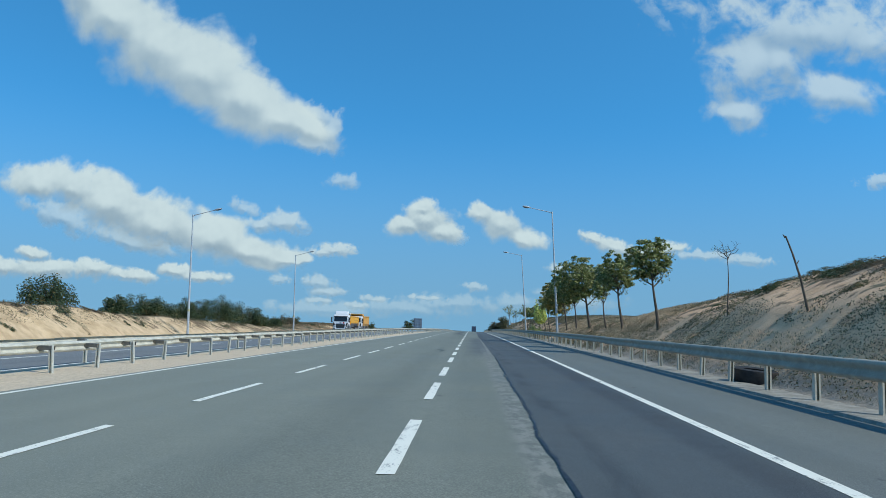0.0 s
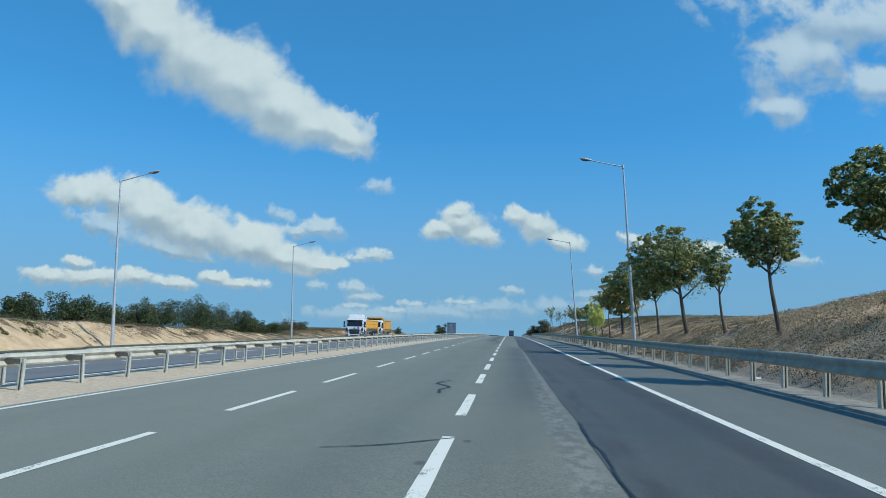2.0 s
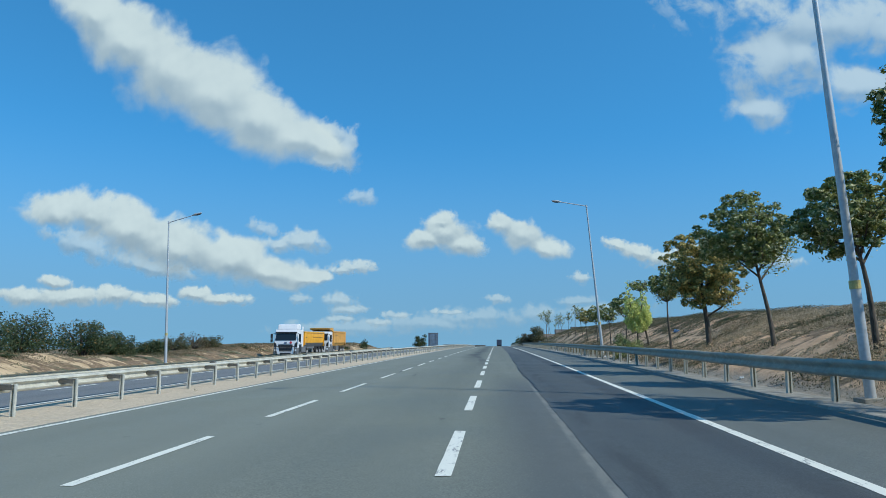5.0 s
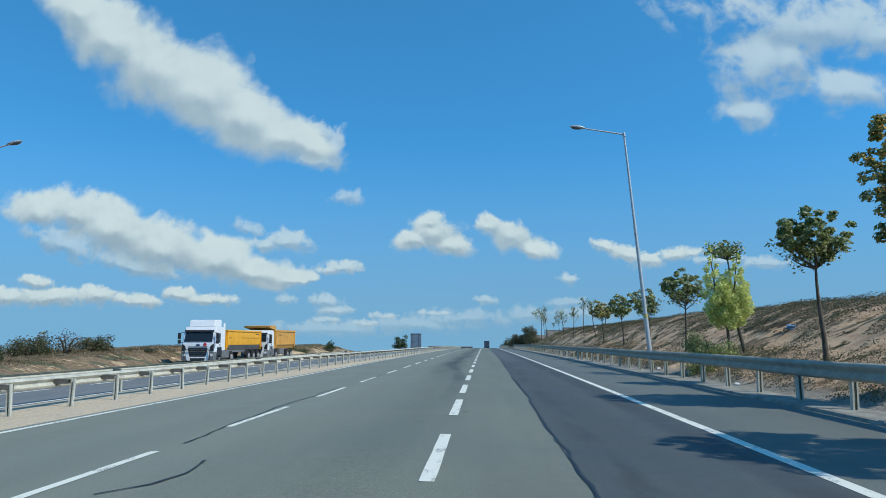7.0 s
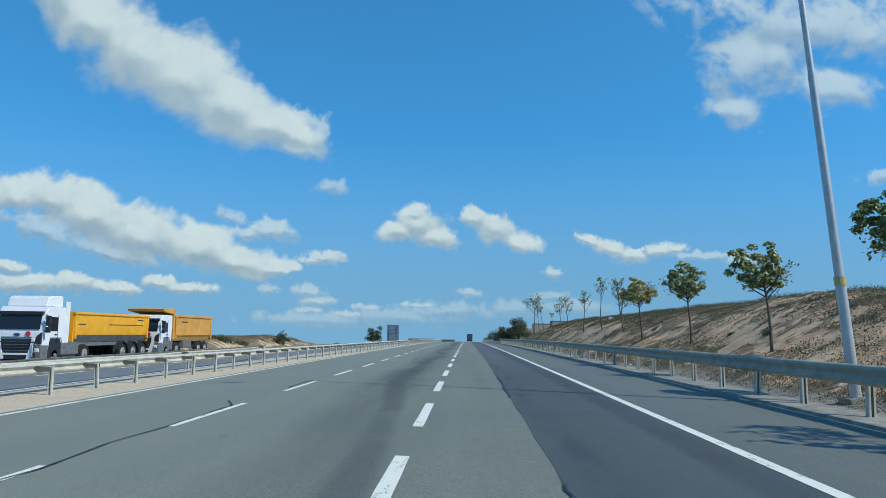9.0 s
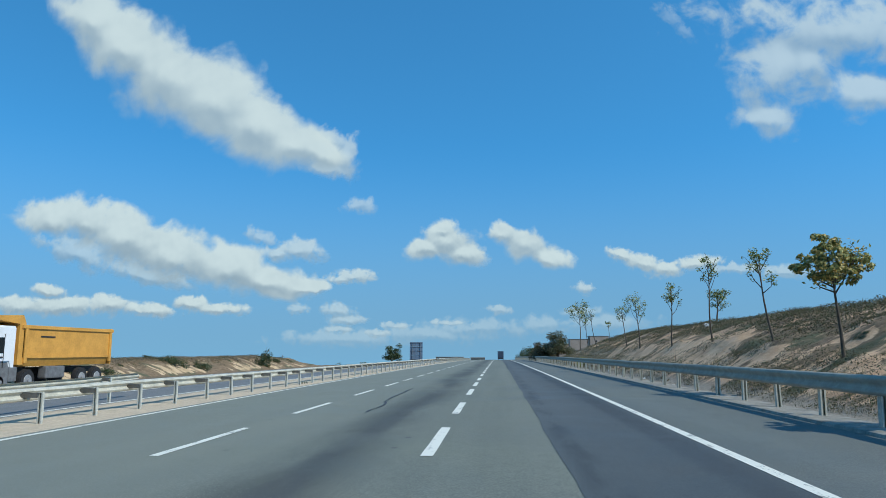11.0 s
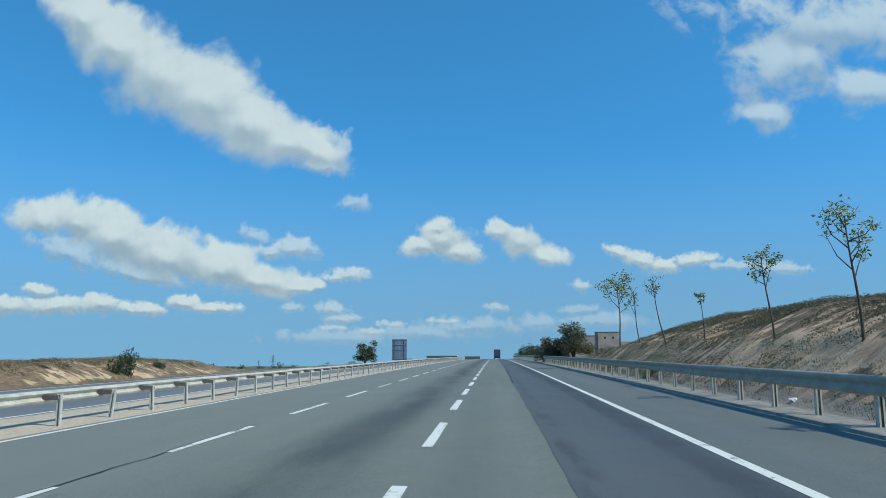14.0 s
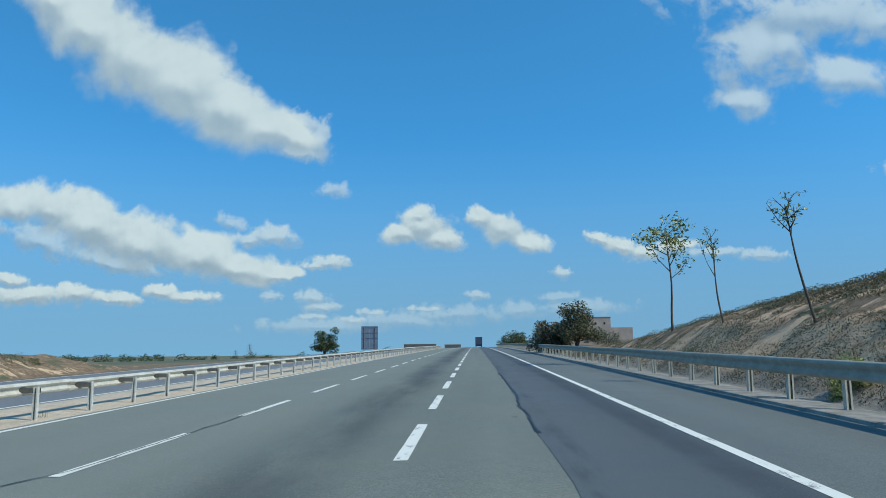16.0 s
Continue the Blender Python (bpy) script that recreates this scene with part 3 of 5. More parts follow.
def guardrail(label, line, y0, y1, step, sides, post_height, rail_height, post_x=0.0, group="", loose=0.0, steel=M_ZINC, flat=1.0):
    rail = thing("guardrail", label, "guardrail", group=group)
    rng = random.Random(int(y0) + len(label))
    post = beam = spacer = bolt = None
    y, k = y0, 0
    while y < y1:
        x, z = line(y)
        lean = pose(0, 0, 0, rng.gauss(0, 1.0 + loose), rng.gauss(0, 1.0 + loose), rng.gauss(0, 2))
        m = Matrix.Translation((x + post_x, y + rng.gauss(0, 0.02 + 0.03 * loose), z)) @ lean
        if post is None:
            post = part("post", post_mesh(0.11 if post_height > 0.75 else 0.06, 0.10 if post_height > 0.75 else 0.085, post_height), M_ZINC_OLD if post_height > 0.75 else M_POST, rail, "galvanised steel post")
            post.matrix_basis = m
            spacer = part("spacer", spacer_mesh(min(0.0, sides[0][0]), max(0.0, sides[0][0])), M_ZINC if post_height > 0.75 else M_ARM, rail)
            spacer.matrix_basis = Matrix.Translation((x + post_x, y, z + rail_height))
        else:
            shared("post", post, m, rail)
            shared("spacer", spacer, Matrix.Translation((x + post_x, y, z + rail_height)) @ pose(0, 0, 0, rng.gauss(0, 2), 0, rng.gauss(0, 2)), rail)
        y += step
        k += 1
    for off, face in sides:
        beam = None
        y = y0 - 1.0
        while y < y1:
            m = Matrix.Translation((off, 0, rail_height + rng.gauss(0, 0.006))) @ along(line, y, y + 4.0) @ Matrix.Diagonal((1, 1, flat, 1))
            if beam is None:
                beam = smooth(part("beam", beam_mesh(4.0, face), steel, rail, "galvanised steel W beam"), 24 if post_height < 0.75 else 75)
                beam.matrix_basis = m
            else:
                shared("beam", beam, m, rail)
            y += 4.0
    return rail


def right_line(y):
    return 6.12, float(crest(y)) + 0.03


def median_line(y):
    return float(np.interp(y, (-60, 15, 90, 128, 145, 330), (-8.9, -8.85, -8.6, -7.85, -7.8, -7.8))), float(crest(y)) - 0.16


guardrail("grey galvanised steel guardrail on paired posts beside the shoulder", right_line, -32.0, 330, 2.03, ((-0.16, -1),), 0.80, 0.66)
guardrail("pale galvanised guardrail on spaced posts along the sandy median", median_line, -30.0, 300, 1.78, ((-0.34, 1),), 0.59, 0.53, 0.0, "", 0.8, M_ZINC_OLD, 0.76)


def inner_line(y):
    return float(np.interp(y, (-60, 90, 104, 110, 114, 118), (-10.15, -10.1, -10.15, -10.4, -10.9, -11.6))), float(crest(y)) - 0.22


guardrail("second guardrail along the far side of the median", inner_line, -30.0, 116.0, 12.0, ((-0.2, -1),), 0.66, 0.61, 0.0, "", 0.0, M_ZINC_OLD, 0.62)


# ---- street lamps ----
def street_lamp(x, y, z, toward, lean, tall):
    """A tapered steel pole with one arm over the road."""
    lamp = thing("street_lamp", "tall grey steel street lamp with one arm over the road", "street lamp", pose(x, y, z, 0, lean, 0) @ Matrix.Diagonal((1, 1, tall, 1)), "street lamps along the motorway")
    bm = bmesh.new()
    rod(bm, (0, 0, -0.3), (0, 0, 2.2), 0.100, 0.092, 14)
    rod(bm, (0, 0, 2.2), (0, 0, 6.2), 0.084, 0.07, 14)
    rod(bm, (0, 0, 6.2), (0, 0, 10.35), 0.062, 0.045, 14)
    smooth(part("pole", bm, M_LAMP, lamp, "pale grey painted steel pole"))
    bm = bmesh.new()
    rod(bm, (0, 0, 2.08), (0, 0, 2.24), 0.105, 0.105, 14)
    part("band", bm, M_BAND, lamp, "yellowed band round the pole")
    bm = bmesh.new()
    rod(bm, (0, 0, 10.25), (0, 0, 10.42), 0.07, 0.06, 12)
    rod(bm, (0, 0, 10.34), (toward * 1.75, 0, 10.80), 0.036, 0.03, 10)
    smooth(part("arm", bm, M_LAMP, lamp))
    bm = bmesh.new()
    bmesh.ops.create_uvsphere(bm, u_segments=18, v_segments=10, radius=1, matrix=Matrix.Translation((toward * 2.03, 0, 10.88)) @ Matrix.Rotation(-toward * radians(13), 4, "Y") @ Matrix.Diagonal((0.36, 0.15, 0.075, 1)))
    head = smooth(part("lamp_head", bm, M_LAMP, lamp, "flat oval grey lamp head"))
    bm = bmesh.new()
    bmesh.ops.create_uvsphere(bm, u_segments=14, v_segments=8, radius=1, matrix=Matrix.Translation((toward * 2.1, 0, 10.845)) @ Matrix.Rotation(-toward * radians(13), 4, "Y") @ Matrix.Diagonal((0.24, 0.11, 0.06, 1)))
    part("lens", bm, M_LENS, head, "dark glass lens")
    bm = bmesh.new()
    box(bm, -0.22, 0.22, -0.22, 0.22, -0.25, 0.03, bevel=0.01)
    part("foot_plate", bm, M_CONCRETE, lamp)
    return lamp


M_LAMP = plain("lamp_paint", (0.50, 0.53, 0.55), 0.45, 0.3, 0.12, 2)
M_BAND = plain("yellowed_tape", (0.55, 0.47, 0.18), 0.6, 0, 0.2, 5)
M_LENS = plain("lamp_lens", (0.10, 0.11, 0.12), 0.2, 0, 0.1, 5)
for x, y, toward, lean, tall in ((6.86, 55.5, -1, -3.4, 1.0), (7.1, 89.9, -1, -4.6, 1.0), (-22.6, 54.8, 1, -1.6, 0.94), (-22.6, 87.9, 1, -1.6, 0.95)):
    street_lamp(x, y, float(land(x, y)) + 0.02, toward, lean, tall)


# ---- trees ----
def leaf_cloud(centres, count, size, rng, squash=0.85):
    """Many small folded leaves scattered in clumps."""
    pts, faces = [], []
    total = sum(r ** 2 for _, r in centres)
    for c, r in centres:
        for _ in range(int(count * r * r / total)):
            d = Vector((rng.gauss(0, 1), rng.gauss(0, 1), rng.gauss(0, 1))).normalized() * r * rng.random() ** 0.45
            d.z *= squash
            p = c + d
            s = size * rng.uniform(0.6, 1.35)
            u = Vector((rng.gauss(0, 1), rng.gauss(0, 1), rng.gauss(0, 0.6))).normalized()
            v = u.cross(Vector((rng.gauss(0, 1), rng.gauss(0, 1), rng.gauss(0, 1)))).normalized()
            b = len(pts)
            w = u.cross(v) * s * 0.18
            pts += [p - u * s, p + v * s * 0.45 + w, p + u * s, p - v * s * 0.45 + w]
            faces += [(b, b + 1, b + 2, b + 3)]
    return pts, faces


def crown_mesh(middle, radii, count, size, seed):
    """A full crown of leafy sprays: each a small dome of leaves facing outwards, with dark gaps between them."""
    rng = np.random.RandomState(seed)
    unit = lambda a: a / np.linalg.norm(a, axis=1, keepdims=True)
    radii = np.array(radii)
    sprays = max(26, count // 55)
    d = unit(rng.normal(0, 1, (sprays, 3)))
    lumps = unit(rng.normal(0, 1, (16, 3)))
    swell = 0.76 + 0.26 * np.clip(((d @ lumps.T).max(1) - 0.74) / 0.24, 0, 1)
    c = d * (swell * rng.uniform(0.12, 1, sprays) ** 0.42)[:, None]
    c[:, 2] *= np.where(c[:, 2] < 0, 0.88, 1.0)
    which = rng.randint(0, sprays, count)
    o = unit(rng.normal(0, 1, (count, 3)) + np.array([[0, 0, 0.35]]) + 0.5 * d[which])
    reach = 0.80 * radii.mean() * sprays ** -0.36 * rng.uniform(0.7, 1.25, sprays)[which][:, None]
    p = np.array(middle) + c[which] * radii + o * reach * rng.uniform(0.1, 1, (count, 1)) ** 0.4 * np.array([[1.15, 1.15, 0.75]])
    face = unit(o * 0.8 + np.array([[0, 0, 0.35]]) + rng.normal(0, 0.38, (count, 3)))
    u = unit(np.cross(face, rng.normal(0, 1, (count, 3))))
    v = np.cross(face, u)
    s = size * rng.uniform(0.6, 1.35, (count, 1))
    fold = face * s * 0.2
    pts = np.stack([p - u * s, p + v * s * 0.6 - fold, p + u * s, p - v * s * 0.6 - fold], 1).reshape(-1, 3)
    return pts.tolist(), (np.arange(count)[:, None] * 4 + np.arange(4)[None]).tolist()


def tree(label, x, y, height, spread, leaves, seed, lean=-0.10, bare=0.0, material=None, clear=0.42, trunk=0.085, leaf=None, tall=1.0, forks=9, group="trees on the slope"):
    """A tapered trunk with limbs and a crown of leaf clumps, blown a little to one side."""
    rng = random.Random(seed)
    spread *= 0.76 if leaves > 1000 else 0.85
    leaf = leaf or (0.056 if leaves > 1000 else 0.055)
    z = float(land(x, y))
    root = thing("tree", label, "tree", pose(x, y, z, 0, 0, rng.uniform(-0.0, 0.0)), group)
    pts, faces, tips = [], [], []
    fork = height * clear

    def stem(h):
        return Vector((lean * h + 0.04 * math.sin(h * 1.7 + seed), 0.05 * math.sin(h * 1.1 + seed * 2), h))
    path = [stem(h) for h in np.linspace(-0.25, height * (0.70 if leaves > 700 else 0.82), 9)]
    tube(pts, faces, path, [trunk * (1.35 if k == 0 else 1.0) * (1 - 0.085 * k) for k in range(9)], 8)
    for k in range(forks):
        h0 = fork + (height * (0.60 if leaves > 700 else 0.78) - fork) * (k / max(1, forks - 1)) ** 0.9
        a = k * 2.4 + rng.uniform(-0.5, 0.5)
        reach = spread * (1.0 - 0.35 * abs((h0 - fork) / (height - fork) - 0.35)) * rng.uniform(0.75, 1.05)
        rise = (height - h0) * rng.uniform(0.25, 0.6) * tall
        start = stem(h0)
        end = start + Vector((math.cos(a) * reach + lean * rise * 1.5, math.sin(a) * reach, rise))
        mid = (start + end) / 2 + Vector((rng.uniform(-0.1, 0.1), rng.uniform(-0.1, 0.1), -0.12 * rise))
        tube(pts, faces, [start, mid, end], [trunk * 0.45, trunk * 0.3, trunk * 0.1], 5)
        tips += [(end, spread * rng.uniform(0.24, 0.42)), ((mid + end) / 2, spread * rng.uniform(0.28, 0.44)), (mid, spread * rng.uniform(0.2, 0.34))]
        for _ in range(3):
            twig = mid.lerp(end, rng.random())
            out = twig + Vector((rng.uniform(-1, 1), rng.uniform(-1, 1), rng.uniform(-0.1, 0.9))) * spread * 0.42
            tube(pts, faces, [twig, (twig + out) / 2 + Vector((0, 0, 0.04)), out], [trunk * 0.16, trunk * 0.11, trunk * 0.05], 4)
            tips.append((out, spread * rng.uniform(0.18, 0.32)))
    top = stem(height * 0.85)
    tips += [(stem(height * 0.7), spread * 0.5)] + ([] if leaves > 700 else [(top, spread * 0.42)])
    wood = part("trunk", (pts, faces), M_BARK, root, "dark bark trunk and limbs")
    wood.data.shade_smooth()
    if leaves:
        kept = [t for t in tips if rng.random() >= bare]
        if leaves > 700:
            deep = height * (1 - clear) / 2
            body = crown_mesh(stem(height - deep) + Vector((1.2 * lean, 0, 0.05)), (spread * 1.12, spread * 1.12, deep * 0.96), int(leaves * 3.6), min(leaf, 0.058), seed)
            edge = leaf_cloud(kept, int(leaves * 0.6), min(leaf, 0.058), rng)
            start = len(body[0])
            mesh = (body[0] + edge[0], body[1] + [tuple(k + start for k in q) for q in edge[1]])
        else:
            mesh = leaf_cloud(kept, int(leaves * 1.7), leaf, rng)
        part("crown", mesh, material or M_LEAF, root, "leafy crown blown by the wind")
    return root


DENSE = "leafy roadside tree with a dense dark green crown on the slope"
tree(DENSE, 8.65, 32.7, 4.35, 1.25, 2600, 1, clear=0.45)
tree(DENSE, 8.5, 39.7, 4.5, 1.35, 3000, 2, clear=0.42)
tree("slender leafy tree between larger trees on the slope", 8.9, 46.5, 3.7, 0.75, 1100, 3, trunk=0.07)
tree(DENSE, 8.95, 52.7, 5.35, 2.45, 7600, 4, lean=-0.20, clear=0.30, trunk=0.115)
tree(DENSE, 8.9, 59.0, 4.4, 1.5, 2800, 5, lean=-0.13, clear=0.45)
tree(DENSE, 8.9, 65.2, 5.0, 1.9, 4200, 6, lean=-0.14, clear=0.42)
tree("spreading roadside tree with yellowing upper leaves", 8.85, 72.0, 5.1, 2.05, 6600, 7, lean=-0.06, clear=0.24, trunk=0.13, material=M_LEAF_TURNING)
tree("umbrella-shaped leafy tree with a thin straight trunk", 8.65, 77.8, 4.0, 1.12, 1350, 8, lean=-0.02, clear=0.60, trunk=0.075, tall=0.75)
tree("leaning thin tree with a few dark leafy branches", 8.95, 84.2, 4.1, 0.9, 260, 9, lean=-0.13, clear=0.8, trunk=0.07, bare=0.35, leaf=0.08)


def plume_tree(label, x, y, plumes, leaves, seed):
    """A young tree of upright leafy plumes, each (side, base height, top height, radius)."""
    rng = random.Random(seed)
    root = thing("tree", label, "tree", pose(x, y, float(land(x, y))), "trees on the slope")
    pts, faces, tips = [], [], []
    tube(pts, faces, [Vector((0, 0, -0.2)), Vector((0.02, 0, 0.9)), Vector((0, 0, 1.6))], [0.06, 0.05, 0.045], 7)
    for side, low, high, r in plumes:
        foot, head = Vector((side * 0.45, 0, low)), Vector((side, rng.uniform(-0.2, 0.2), high))
        tube(pts, faces, [Vector((0, 0, 1.2)), foot.lerp(head, 0.4), head], [0.04, 0.03, 0.008], 5)
        for k in range(26):
            f = (k + 0.5) / 26
            wide = r * (0.55 + 0.75 * math.sin(math.pi * min(1, f * 1.15 + 0.1))) * (1 - 0.55 * f * f)
            a = k * 2.4
            c = foot.lerp(head, f) + Vector((math.cos(a) * wide * 0.7, math.sin(a) * wide * 0.7, 0))
            tips.append((c, wide * rng.uniform(0.32, 0.6)))
            if k % 3 == 0:
                tube(pts, faces, [foot.lerp(head, max(0, f - 0.1)), c], [0.012, 0.005], 4)
    part("trunk", (pts, faces), M_BARK, root, "slim dark trunk")
    part("crown", leaf_cloud(tips, leaves, 0.048, rng, 1.1), M_LEAF_YELLOW, root, "bright yellow-green leafy plumes")
    return root


plume_tree("bushy yellow-green young tree of two bright leafy plumes", 8.15, 83.4, ((-0.48, 1.3, 4.1, 0.40), (0.40, 1.35, 3.8, 0.46), (0.0, 1.2, 2.7, 0.46), (0.60, 1.35, 2.9, 0.36)), 17000, 10)
tree("round-headed leafy tree with a slim trunk on the slope", 8.9, 90.8, 3.6, 1.0, 990, 11, lean=-0.03, clear=0.5, trunk=0.06, leaf=0.075)
tree("round-headed leafy tree with a slim trunk on the slope", 8.9, 97.5, 3.3, 0.85, 760, 12, lean=-0.08, clear=0.45, trunk=0.055, leaf=0.07)
tree("round-headed leafy tree with a slim trunk on the slope", 8.9, 104.8, 3.2, 0.9, 850, 13, lean=-0.05, clear=0.5, trunk=0.055, leaf=0.07)
tree("round-headed tree with yellowing leaves on the slope", 9.1, 113.5, 3.3, 0.92, 850, 14, lean=-0.03, clear=0.5, trunk=0.055, leaf=0.07, material=M_LEAF_TURNING)
THIN = "slim young tree with sparse leaves on the slope"
tree(THIN, 9.3, 118.6, 3.6, 0.55, 260, 15, lean=-0.10, bare=0.4, clear=0.45, trunk=0.042)
tree("tall thin young tree with almost bare twigs", 9.3, 125.0, 4.0, 0.55, 160, 16, lean=-0.03, bare=0.6, clear=0.5, trunk=0.042)
tree(THIN, 9.1, 131.0, 3.4, 0.55, 260, 17, lean=-0.01, bare=0.4, clear=0.45, trunk=0.042)
tree("small leafy tree standing back on the hilltop", 13.5, 138.0, 2.2, 0.7, 600, 18, lean=0.05, clear=0.3, trunk=0.06)
tree("forked young tree with sparse leaves on the slope", 8.9, 138.2, 3.6, 0.8, 240, 19, lean=-0.06, bare=0.45, clear=0.4, trunk=0.042)
tree(THIN, 9.15, 144.1, 3.2, 0.6, 230, 20, lean=-0.09, bare=0.35, clear=0.5, trunk=0.038)
tree("wind-bent young tree with few leaves", 9.0, 157.7, 3.9, 0.6, 90, 21, lean=-0.17, bare=0.6, clear=0.6, trunk=0.042)
tree("short bent young tree with one leafy tuft on the slope", 9.2, 151.6, 2.3, 0.32, 90, 25, lean=-0.06, bare=0.45, clear=0.7, trunk=0.03, forks=4)
tree("thin bare young tree with one leafy twig", 9.2, 164.9, 4.0, 0.4, 110, 22, lean=-0.10, bare=0.7, clear=0.35, trunk=0.038)
tree("slim upright young tree with an airy crown", 9.2, 171.3, 5.6, 1.35, 520, 23, lean=-0.02, bare=0.25, clear=0.42, trunk=0.06, leaf=0.085)
tree("bare dead young tree with fine twigs on the bank", 9.0, 24.8, 2.8, 0.62, 30, 24, lean=-0.02, bare=0.8, clear=0.68, trunk=0.028, leaf=0.03)


# ---- clouds ----
def cloud(label, lobes, wisp=0.5, base=0.85, dense=1.0, grain=1.25):
    """A far cloud: a sheet far behind everything, ragged by noise at its edges."""
    far_y = 2700.0
    n = Nodes("cloud", 1.0).world_place()
    size = sum(l[3] for l in lobes) / len(lobes)
    place_x, _, place_z = n.xyz()
    shift = n.math("MULTIPLY", n.math("SUBTRACT", n.noise(0.30 / size, 4, 0.55), 0.5), 2.2 * size)
    place_x = n.math("ADD", place_x, shift)
    shift = n.math("MULTIPLY", n.math("SUBTRACT", n.noise(0.34 / size, 4, 0.55, n.scaled(1, 1, 1, (400, 0, 900))), 0.5), 1.4 * size)
    place_z = n.math("ADD", place_z, shift)

    def body_at(lift):
        """How deep a place lifted by so much lies inside the cloud's lobes."""
        body = None
        for cx, cz, rx, rz, tilt in lobes:
            rx, rz = 1.30 * rx, 1.36 * rz
            c, s = math.cos(radians(-tilt)), math.sin(radians(-tilt))
            dx, dz = n.math("SUBTRACT", place_x, cx), n.math("SUBTRACT", place_z, cz - lift)
            u = n.math("ADD", n.math("MULTIPLY", dx, c / rx), n.math("MULTIPLY", dz, s / rx))
            v = n.math("ADD", n.math("MULTIPLY", dx, -s / rz), n.math("MULTIPLY", dz, c / rz))
            d = n.math("SUBTRACT", 1.0, n.math("SQRT", n.math("ADD", n.math("MULTIPLY", u, u), n.math("MULTIPLY", v, v))))
            body = d if body is None else n.math("SMOOTH_MAX", body, d, 0.30)
        return body

    body = body_at(0.0)
    topness = n.step(n.math("SUBTRACT", body, body_at(0.5 * size)), -0.28, 0.34)
    puff = n.math("ADD", n.math("MULTIPLY", n.noise(0.42 * grain / size, 5, 0.52, warp=0.4), 0.80), n.math("MULTIPLY", n.noise(1.4 * grain / size, 4, 0.5), 0.20))
    soft_a = n.noise(0.8 / size, 2.5, 0.5)
    soft_b = n.noise(0.8 / size, 2.5, 0.5, n.scaled(1, 1, 1, (-0.12 * size, 0, -0.30 * size)))
    ragged = n.math("MULTIPLY", n.math("SUBTRACT", puff, 0.5), 2.2 * wisp + 0.85)
    thick = n.math("ADD", body, ragged)
    edge = n.math("ADD", n.math("MULTIPLY", topness, -0.30 + 0.12 * wisp), 0.50 + 0.40 * wisp)
    alpha = n.math("MULTIPLY", n.step(thick, -0.02, edge), 0.95 * dense)
    relief = n.math("ADD", n.math("MULTIPLY", n.math("SUBTRACT", soft_a, soft_b), 0.55), n.math("MULTIPLY", n.math("SUBTRACT", puff, 0.5), 0.35))
    shade = n.math("ADD", n.math("MULTIPLY", topness, 0.62), n.math("ADD", 0.26, relief))
    color = n.mix(n.step(shade, 0.05, 1.05), (0.34 * base ** 0.5, 0.46 * base ** 0.5, 0.57 * base ** 0.5), (0.63, 0.735, 0.775))
    glow = n.tree.nodes.new("ShaderNodeEmission")
    n.put(color, glow.inputs[0])
    glow.inputs[1].default_value = CLOUD_GLOW
    clear = n.tree.nodes.new("ShaderNodeBsdfTransparent")
    both = n.tree.nodes.new("ShaderNodeMixShader")
    n.put(alpha, both.inputs[0])
    n.put(clear.outputs[0], both.inputs[1])
    n.put(glow.outputs[0], both.inputs[2])
    n.put(both.outputs[0], n.tree.nodes["Material Output"].inputs[0])
    grow = 1.9
    x0, x1 = min(l[0] - grow * l[2] for l in lobes), max(l[0] + grow * l[2] for l in lobes)
    z0, z1 = max(-15, min(l[1] - grow * max(l[3], 0.6 * l[2]) for l in lobes)), max(l[1] + grow * max(l[3], 0.6 * l[2]) for l in lobes)
    y = far_y + 3.0 * len([o for o in scene.objects if o.name.startswith("cloud")])
    ob = part("cloud", ([(x0, y, z0), (x1, y, z0), (x1, y, z1), (x0, y, z1)], [(0, 1, 2, 3)]), n.mat)
    ob.visible_shadow = False
    return tagged(ob, label, "cloud", "clouds in the sky", "structure")


CLOUD_GLOW = 1.0
cloud('large bright white cumulus cloud drifting in the blue sky', [(-1698, 1366, 196, 115, 35), (-1524, 1244, 241, 133, 35), (-1330, 1124, 239, 146, 38), (-1127, 1006, 237, 140, 38), (-950, 902, 206, 130, 38), (-804, 815, 156, 98, 30), (-710, 778, 100, 66, 25)], wisp=0.5, grain=1.1)
cloud('torn wispy end of a large cloud', [(-600, 765, 72, 72, 10), (-655, 835, 95, 40, 28), (-660, 712, 100, 34, 6)], wisp=0.9, dense=0.72, grain=1.3)
cloud('long grey-white cumulus bank with a flat shaded base', [(-1786, 508, 156, 76, 8), (-1642, 505, 133, 84, 10), (-1462, 432, 188, 93, 14), (-1257, 374, 187, 97, 14), (-1053, 323, 186, 87, 12), (-863, 272, 157, 57, 10), (-719, 260, 91, 28, 4)], wisp=0.4, base=0.7)
cloud('soft grey underside of a cloud bank', [(-1684, 386, 177, 44, 22), (-1396, 299, 197, 35, 12)], wisp=0.7, base=0.5, dense=0.6)
cloud('pale cloud puff above a cloud bank', [(-763, 391, 92, 37, 5), (-846, 377, 61, 28, 0)], wisp=0.7, base=0.75, dense=0.75)
cloud('faint cloud puff above a cloud bank', [(-931, 445, 57, 31, 25)], wisp=0.9, base=0.7, dense=0.55)
cloud('small pale cloud tuft beside a cloud bank', [(-552, 286, 82, 25, -3), (-600, 275, 50, 18, 0)], wisp=0.7, dense=0.85)
